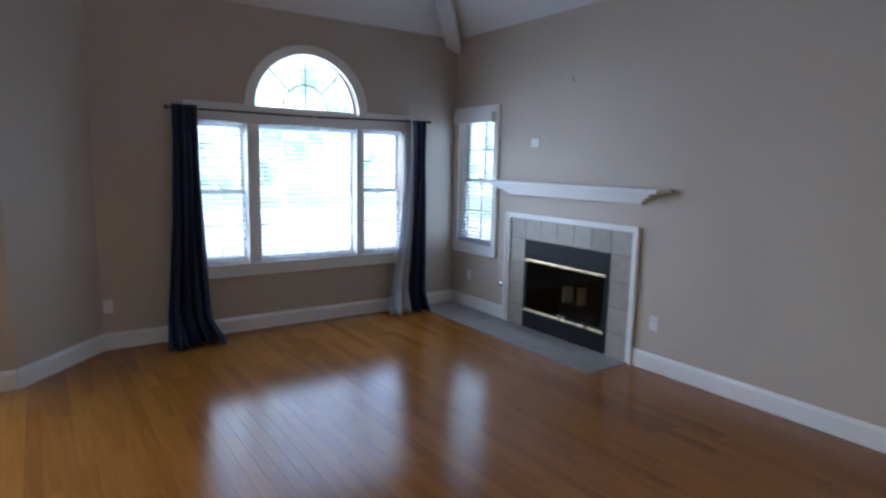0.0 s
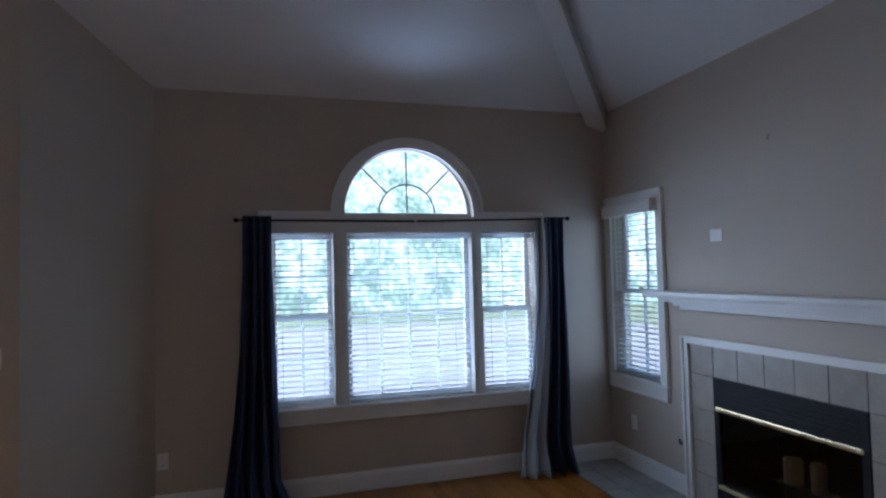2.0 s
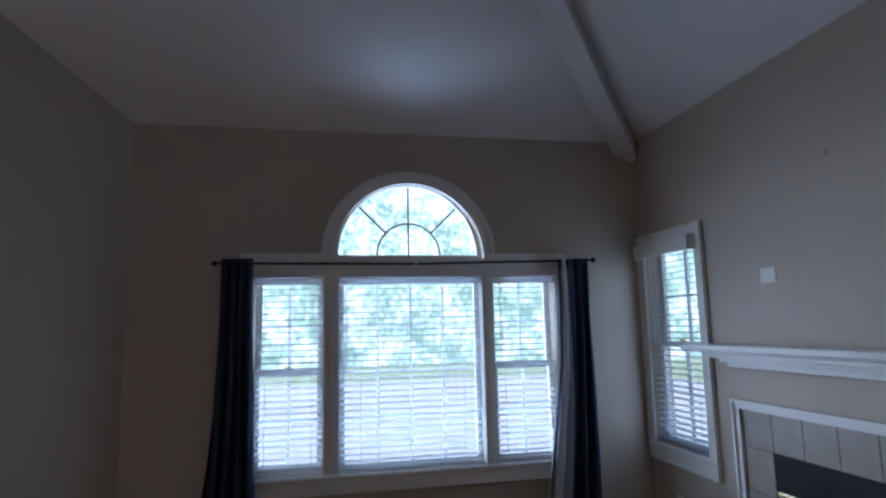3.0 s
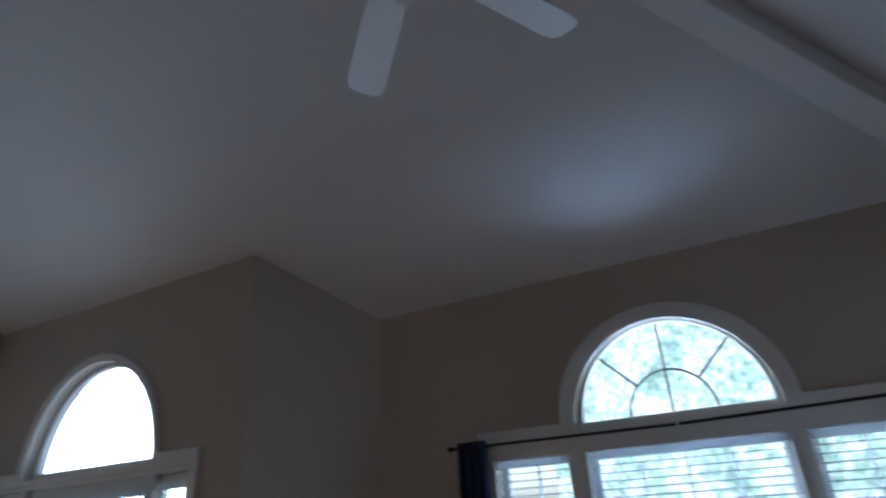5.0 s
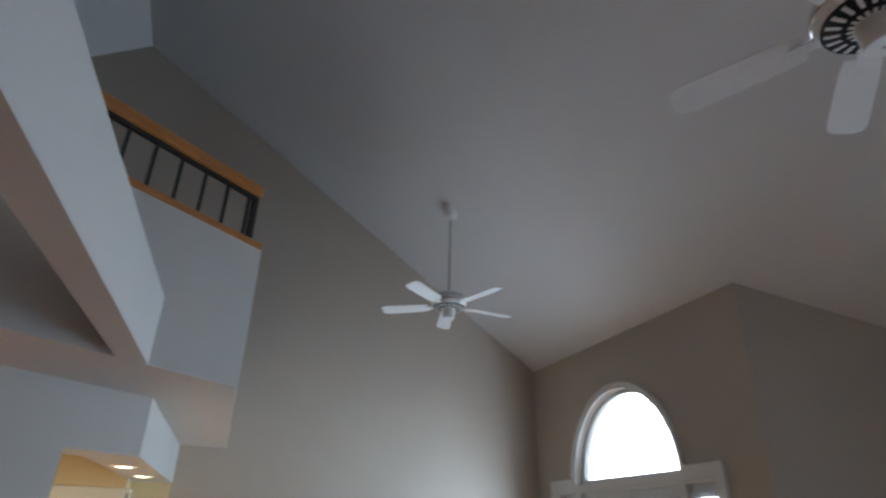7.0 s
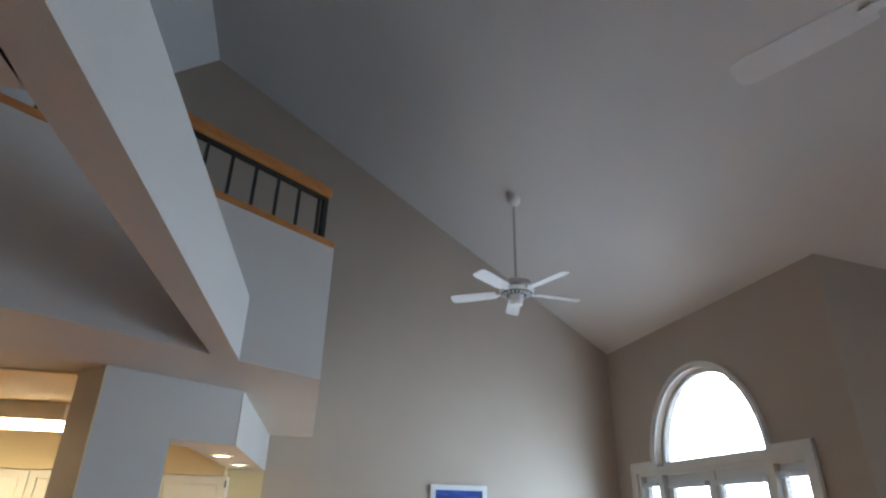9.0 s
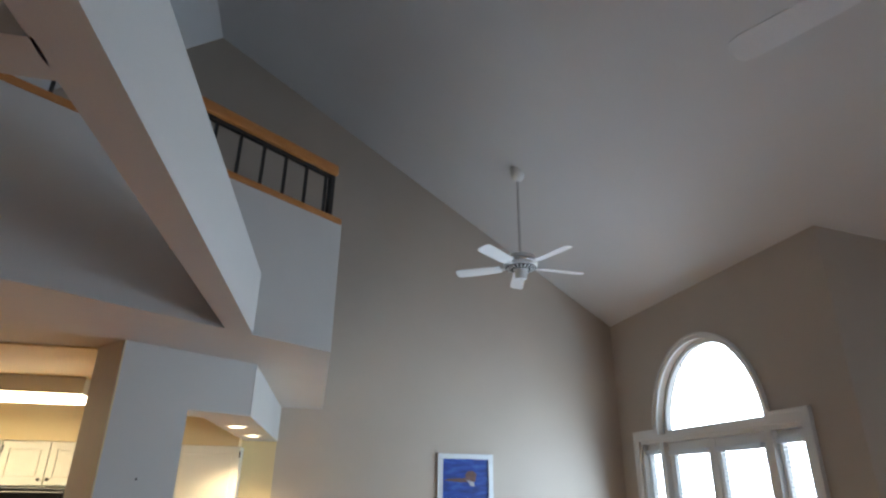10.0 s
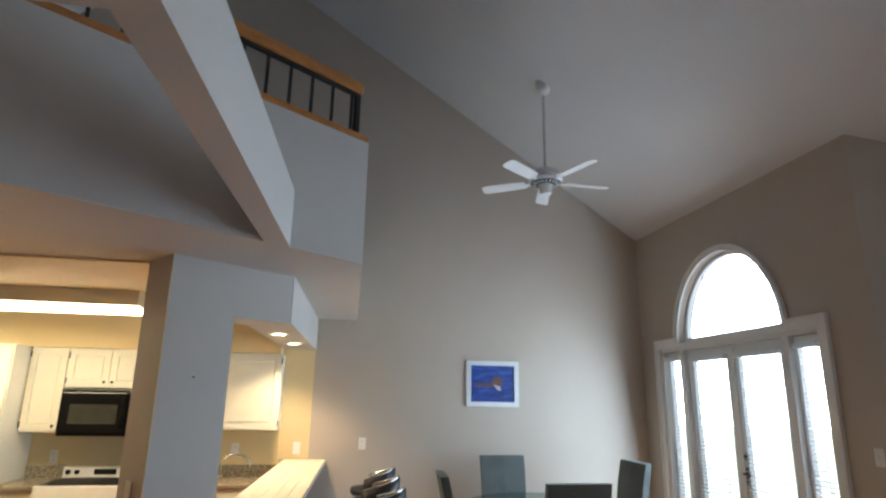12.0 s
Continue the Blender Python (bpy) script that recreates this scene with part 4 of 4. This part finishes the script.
def dining_chair(m, label):
    th = thing("dining_chair", m, label, "chair", "chairs round the table")
    part("seat", boxed(-0.225, 0.225, -0.23, 0.23, 0.36, 0.48, bevel=0.025), GREYCLOTH, th)
    bm = bmesh.new()
    n = 8
    fr, bk = [], []
    for k in range(n + 1):
        v = k / n
        z, y = 0.40 + 0.645 * v, 0.20 + 0.085 * v * v
        hw = 0.222 + 0.012 * v
        fr.append([bm.verts.new((x, y - (0.012 if abs(x) < 0.2 else 0), z)) for x in (-hw, -hw + 0.02, 0, hw - 0.02, hw)])
        bk.append([bm.verts.new((x, y + 0.062 + (0.008 if abs(x) < 0.2 else 0), z)) for x in (-hw, -hw + 0.02, 0, hw - 0.02, hw)])
    for k in range(n):
        for j in range(4):
            bm.faces.new((fr[k][j], fr[k][j + 1], fr[k + 1][j + 1], fr[k + 1][j]))
            bm.faces.new((bk[k][j + 1], bk[k][j], bk[k + 1][j], bk[k + 1][j + 1]))
        for j in (0, 4):
            bm.faces.new((fr[k][j], fr[k + 1][j], bk[k + 1][j], bk[k][j]))
    for k in (0, n):
        for j in range(4):
            bm.faces.new((fr[k][j], bk[k][j], bk[k][j + 1], fr[k][j + 1]))
    part("backrest", bm, GREYCLOTH, th, "", False)
    for x in (-0.195, 0.195):
        for y in (-0.2, 0.215):
            part("leg", prism(bmesh.new(), [[(x - 0.016, 0), (x + 0.016, 0), (x + 0.022, 0.37), (x - 0.022, 0.37)]], y - 0.018, y + 0.018, I4), DARKWOOD, th)
    return th


TC = (-6.15, -2.55)
# the open seat faces the table: the back stands toward local +y
c = dining_chair(pose(-6.89, -2.56, 0, 0, 0, 92), "grey upholstered high-back dining chair")
copy_thing(c, pose(-5.39, -2.61, 0, 0, 0, -92))
copy_thing(c, pose(-6.55, -1.71, 0, 0, 0, 3))
copy_thing(c, pose(-5.68, -3.17, 0, 0, 0, 175))
table = thing("dining_table", (TC[0], TC[1], 0), "round glass dining table on a dark pedestal", "table")
part("tabletop", lathe(bmesh.new(), [(0.595, 0.74), (0.6, 0.744), (0.6, 0.748), (0.595, 0.752)], 48), TABLEGLASS, table, "clear round glass top")
part("pedestal", lathe(bmesh.new(), [(0.28, 0), (0.28, 0.03), (0.1, 0.08), (0.06, 0.3), (0.07, 0.6), (0.2, 0.72), (0.2, 0.739)], 32), DARKWOOD, table, "", True)

# ---- kitchen ----
XC = -7.245


def wall_cabinet(y0, y1, z0, z1, doors, label, front=XC, back=XG + 0.013, knob_low=True, knob_side=1):
    th = thing("wall_cabinet", (back, (y0 + y1) / 2, z0), label, "cabinet", "kitchen wall cabinets")
    d, w, h = front - back, (y1 - y0) / 2, z1 - z0
    part("body", boxed(0, d, -w, w, 0, h), CABINET, th)
    dw = 2 * w / doors
    for k in range(doors):
        a, b = -w + k * dw + 0.006, -w + (k + 1) * dw - 0.006
        M = Matrix(((0, -1, 0, d), (1, 0, 0, 0), (0, 0, 1, 0), (0, 0, 0, 1)))   # u to y, depth to -x
        s = 0.055
        dr = part("door", prism(bmesh.new(), [rect(a, b, 0.012, h - 0.012), rect(a + s, b - s, 0.012 + s, h - 0.012 - s)], -0.02, -0.001, M), CABINET, th)
        bm = boxed(d + 0.0012, d + 0.016, a + s + 0.012, b - s - 0.012, 0.024 + s, h - 0.024 - s, bevel=0.006)
        part("door_panel", bm, CABINET, dr)
        part("panel_field", boxed(d + 0.001, d + 0.006, a + s, b - s, 0.012 + s, h - 0.012 - s), CABINET, dr)
        side = b - 0.03 if (k == 0 and doors == 2) or (doors == 1 and knob_side > 0) else a + 0.03
        part("knob", lathe(bmesh.new(), [(0.005, 0), (0.005, 0.012), (0.014, 0.018), (0.014, 0.026), (0.005, 0.03)], 14, pose(d + 0.02, side, 0.06, 0, 90, 0)), IRON, dr, "dark knob")
        hy = a - 0.002 if side > (a + b) / 2 else b + 0.002
        for z in (0.07, h - 0.07):
            part("hinge", boxed(d, d + 0.022, hy - 0.006, hy + 0.006, z - 0.03, z + 0.03, bevel=0.002), IRON, dr, "black hinge")
    return th


wall_cabinet(-5.47, -4.875, 1.275, 2.03, 1, "white raised-panel wall cabinet above the sink", knob_side=-1)
wall_cabinet(-7.205, -6.875, 1.24, 2.03, 1, "white raised-panel wall cabinet beside the microwave")
wall_cabinet(-6.87, -6.105, 1.65, 2.03, 2, "white two-door wall cabinet above the microwave")
wall_cabinet(-6.10, -5.475, 1.275, 2.03, 2, "white two-door wall cabinet")
tall = thing("pantry_cabinet", (XG + 0.013, -7.575, 0), "tall white pantry cabinet in the kitchen corner", "cabinet")
part("body", boxed(0, 0.62, -0.36, 0.36, 0, 2.03), CABINET, tall)
for z0, z1 in ((0.1, 1.42), (1.46, 2.01)):
    dr = part("door", boxed(0.621, 0.642, -0.35, 0.35, z0, z1, bevel=0.005), CABINET, tall)
    part("knob", lathe(bmesh.new(), [(0.005, 0), (0.005, 0.012), (0.014, 0.018), (0.014, 0.026), (0.005, 0.03)], 14, pose(0.642, 0.31, (z1 - 0.12) if z0 < 1 else z0 + 0.08, 0, 90, 0)), IRON, dr, "dark knob")

GLOSSBLACK = surface("gloss_black", (0.003, 0.003, 0.003), (0.007, 0.007, 0.007), 0.14, 10, 120, 0.0)
mw = thing("microwave", (XG + 0.013, -6.485, 1.213), "black over-range microwave oven", "microwave")
part("body", boxed(0, 0.37, -0.38, 0.38, 0, 0.43, bevel=0.008), GLOSSBLACK, mw)
part("door", boxed(0.371, 0.392, -0.375, 0.2, 0.03, 0.4, bevel=0.006), GLOSSBLACK, mw)
part("window", boxed(0.3925, 0.395, -0.29, 0.13, 0.11, 0.29, bevel=0.004), surface("oven_window", (0.030, 0.030, 0.024), (0.05, 0.05, 0.04), 0.12, 6, 60, 0.0), mw, "grey glass window")
part("control_panel", boxed(0.371, 0.39, 0.21, 0.375, 0.03, 0.4, bevel=0.004), GLOSSBLACK, mw)
part("vent_strip", boxed(0.371, 0.388, -0.375, 0.375, 0.404, 0.428, bevel=0.003), GLOSSBLACK, mw)
part("handle", tube(bmesh.new(), [(0.40, 0.175, 0.08), (0.418, 0.175, 0.1), (0.418, 0.175, 0.34), (0.40, 0.175, 0.36)], 0.009, 8), GLOSSBLACK, mw)

CT = 0.81
for y0, y1 in ((-7.21, -6.87), (-6.10, -4.88)):
    base = thing("base_cabinet", (XG + 0.013, (y0 + y1) / 2, 0), "white base cabinet under the granite counter", "cabinet", "kitchen base cabinets")
    w = (y1 - y0) / 2
    part("body", boxed(0, 0.58, -w, w, 0, CT - 0.032), CABINET, base)
    part("door", boxed(0.581, 0.6, -w + 0.01, w - 0.01, 0.1, CT - 0.06, bevel=0.004), CABINET, base)
    co = thing("granite_counter", (XG + 0.013, (y0 + y1) / 2, CT - 0.03), "speckled brown granite counter and backsplash", "counter")
    part("slab", boxed(0, 0.63, -w, w, 0, 0.03, bevel=0.004), GRANITE, co)
    part("backsplash", boxed(0, 0.02, -w, w, 0.031, 0.145, bevel=0.003), GRANITE, co)
ran = thing("kitchen_range", (XG + 0.013, -6.485, 0), "white electric range with black knobs", "stove")
part("body", boxed(0.0, 0.64, -0.38, 0.38, 0, CT, bevel=0.006), PLASTIC, ran)
part("cooktop", boxed(0.04, 0.6, -0.36, 0.36, CT + 0.001, CT + 0.006, bevel=0.002), BLACK, ran)
part("back_panel", boxed(0.0, 0.06, -0.38, 0.38, CT + 0.001, CT + 0.10, bevel=0.006), PLASTIC, ran)
part("clock", boxed(0.061, 0.064, -0.1, 0.1, CT + 0.03, CT + 0.08), BLACK, ran)
for y in (-0.33, -0.25, 0.25, 0.33):
    part("knob", lathe(bmesh.new(), [(0.022, 0), (0.022, 0.018), (0.01, 0.022)], 16, pose(0.061, y, CT + 0.055, 0, 90, 0)), BLACK, ran)
faucet = thing("kitchen_faucet", (XG + 0.12, -5.41, CT), "brushed metal arched kitchen faucet", "faucet")
part("spout", tube(bmesh.new(), [(0, 0, 0.0), (0, 0, 0.12)] + [(0.0, 0.14 - 0.14 * math.cos(a), 0.12 + 0.10 * math.sin(a)) for a in [math.pi * k / 12 for k in range(1, 13)]] + [(0, 0.28, 0.09)], 0.012, 10), CHROME, faucet, "", True)
part("base", lathe(bmesh.new(), [(0.03, 0.0005), (0.03, 0.01), (0.018, 0.03)], 16), CHROME, faucet)
part("lever", tube(bmesh.new(), [(0, -0.05, 0.001), (0, -0.05, 0.04), (0.05, -0.06, 0.07)], 0.008, 8), CHROME, faucet)
plate("power_outlet", pose(XG + 0.013, -5.305, 1.07, 0, 0, 90), "white wall outlet above the counter", "outlet")
plate("power_outlet", pose(XG + 0.013, -6.99, 1.0, 0, 0, 90), "white wall outlet above the counter", "outlet")
plate("light_switch", pose(XG + 0.0145, -4.692, 1.085, 0, 0, 90), "white light switch at the bar end", "switch")

plate("light_switch", ma @ pose(-0.0085, 0.16, 1.06, 0, 0, -90), "white light switch on the yellow side of the pier", "switch")
nail = thing("wall_nail", ma @ pose(0.21, 0, 1.71, 0, 0, 0), "small bare nail sticking out of the painted pier", "nail")
part("nail_head", lathe(bmesh.new(), [(0.002, 0.0005), (0.002, 0.014), (0.006, 0.015), (0.006, 0.017)], 10, pose(0, 0, 0, 90, 0, 0)), IRON, nail)
strip = thing("fluorescent_light", (-6.2, -7.34, SOFFIT - 0.013), "long warm fluorescent ceiling light with a pale frame", "ceiling light")
part("housing", boxed(-0.1, 0.1, -1.36, 1.36, -0.124, -0.001, bevel=0.004), CABINET, strip)
part("diffuser", boxed(-0.085, 0.085, -1.36, 1.36, -0.186, -0.1245, bevel=0.022), TUBE, strip, "glowing diffuser")
for x, y in ((-5.98, -4.825), (-6.85, -4.76)):
    dl = thing("recessed_downlight", (x, y, HEAD + 0.002), "small round recessed downlight above the bar", "ceiling light", "bar downlights")
    part("trim_ring", lathe(bmesh.new(), [(0.062, -0.001), (0.085, -0.001), (0.085, -0.006), (0.062, -0.008)], 28, close=False), TRIM, dl)
    part("lens", lathe(bmesh.new(), [(0.061, -0.0045), (0.061, -0.0015)], 28), BULB, dl, "glowing lens")
    lamp("downlight_lamp", "SPOT", 30, (1.0, 0.74, 0.42), pose(x, y, HEAD - 0.015), spot=radians(130), soft=0.06)
lamp("fluorescent_lamp", "AREA", 19, (1.0, 0.80, 0.44), pose(-6.2, -7.34, 2.236), size=0.18, size_y=2.6)

# ---- outdoors ----
tagged(finish("ground", boxed(-60, 60, T, 120, -0.5, -0.35), GRASS), "green lawn outside the windows", "lawn", "", "structure")
tagged(finish("ground", boxed(T, 60, -60, T, -0.5, -0.35), GRASS), "green lawn outside the windows", "lawn", "", "structure")


tagged(finish("patio", boxed(-11, 9, T + 0.02, 17, -0.349, -0.2, bevel=0.01), CONCRETE), "pale sunlit concrete patio outside", "patio", "", "structure")


def backdrop_material():
    m, n, l, p = nodes("glowing_woods")
    tc, no, vo = n.new("ShaderNodeTexCoord"), n.new("ShaderNodeTexNoise"), n.new("ShaderNodeTexNoise")
    no.inputs["Scale"].default_value, no.inputs["Detail"].default_value = 0.6, 8
    vo.inputs["Scale"].default_value, vo.inputs["Detail"].default_value = 3.5, 4
    l.new(tc.outputs["Object"], no.inputs["Vector"])
    l.new(tc.outputs["Object"], vo.inputs["Vector"])
    mx = n.new("ShaderNodeMath")
    mx.operation = "MULTIPLY_ADD"
    mx.inputs[1].default_value = 0.5
    l.new(vo.outputs["Fac"], mx.inputs[0])
    hf = n.new("ShaderNodeMath")
    hf.operation = "MULTIPLY"
    hf.inputs[1].default_value = 0.5
    l.new(no.outputs["Fac"], hf.inputs[0])
    l.new(hf.outputs[0], mx.inputs[2])
    # daylight and haze on the foliage are put into pale emission colours
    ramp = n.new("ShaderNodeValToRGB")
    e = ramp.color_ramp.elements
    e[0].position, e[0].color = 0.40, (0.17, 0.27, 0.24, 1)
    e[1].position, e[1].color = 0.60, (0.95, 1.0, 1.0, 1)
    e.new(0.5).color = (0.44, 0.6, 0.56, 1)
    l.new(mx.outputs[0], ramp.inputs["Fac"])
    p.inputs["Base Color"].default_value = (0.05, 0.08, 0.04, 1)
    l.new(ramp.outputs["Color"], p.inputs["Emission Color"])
    p.inputs["Emission Strength"].default_value = WOODS_GLOW
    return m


# strength of the daylight glow given to the woods sheet
WOODS_GLOW = 1.0
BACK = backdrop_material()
bm = bmesh.new()
pts = [(-12, 30), (-8, 29), (0, 29), (20, 24), (30, 8), (30, -20)]
g = []
for i in range(51):
    s = i / 50 * 5
    k = min(int(s), 4)
    q = s - k
    x, y = pts[k][0] * (1 - q) + pts[k + 1][0] * q, pts[k][1] * (1 - q) + pts[k + 1][1] * q
    g.append([bm.verts.new((x, y, z)) for z in (-0.5, 13 + 2.2 * math.sin(i * 0.9) + 1.4 * math.sin(i * 2.3))])
for a, b in zip(g, g[1:]):
    bm.faces.new((a[0], b[0], b[1], a[1]))
tagged(finish("backdrop", bm, BACK), "glowing backdrop of woods beyond the lawn, daylight haze in its colour", "woods", "", "structure")

HAZE = glowing("hazy_sky", (0.88, 0.96, 1.0), 4.5)
bm = bmesh.new()
g = []
for k in range(13):
    a = radians(118 + 62 * k / 12)
    g.append([bm.verts.new((-6 + 58 * math.cos(a), 58 * math.sin(a) - 2, z)) for z in (-0.5, 70)])
for a, b in zip(g, g[1:]):
    bm.faces.new((a[0], b[0], b[1], a[1]))
tagged(finish("backdrop", bm, HAZE), "bright hazy sky beyond the garden", "sky", "", "structure")

# ---- oak strip floor ----
bw = 0.083
near_x0, near_x1, near_y0 = -4.3, -0.53, -4.6
rnd = random.Random(11)
floor_ob = bpy.data.objects["floor"]
lengths = (0.62, 0.86, 1.1, 1.42)
BOARDS = {}
for length in lengths:
    b = bmesh.new()
    g2, ch = 0.0002, 0.0004
    x0, x1, y0, y1 = -bw / 2 + g2, bw / 2 - g2, g2, length - g2
    lo = [b.verts.new((x, y, -0.011)) for x, y in ((x0, y0), (x1, y0), (x1, y1), (x0, y1))]
    md = [b.verts.new((v.co.x, v.co.y, -ch)) for v in lo]
    hi = [b.verts.new((x, y, 0)) for x, y in ((x0 + ch, y0 + ch), (x1 - ch, y0 + ch), (x1 - ch, y1 - ch), (x0 + ch, y1 - ch))]
    for a, c2 in ((lo, md), (md, hi)):
        for i in range(4):
            j = (i + 1) % 4
            b.faces.new((a[i], a[j], c2[j], c2[i]))
    b.faces.new(hi)
    me = bpy.data.meshes.new("board")
    b.to_mesh(me)
    b.free()
    me.materials.append(FLOOR)
    BOARDS[length] = me
count = 0
rest = bmesh.new()
x = XG + bw / 2
while x < 0:
    y = YB - rnd.uniform(0, 1.0)
    while y < 0:
        length = rnd.choice(lengths)
        end = min(y + length, -0.001 if x > XJ1 - 0.05 else YD)
        if y > YB and end == y + length and near_x0 < x < near_x1 and y > near_y0 and count < 300:
            s = new("board", BOARDS[length])
            s.parent = floor_ob
            s.location = (x, y, 0)
            count += 1
        elif end - y > 0.02:
            box(rest, x - bw / 2 + 0.0006, x + bw / 2 - 0.0006, max(y, YB) + 0.0006, end - 0.0006, -0.011, 0)
        y += length
        if end < y:
            break
    x += bw
rest_ob = part("boards", rest, FLOOR, floor_ob)
rest_ob["kind"] = "stuff"
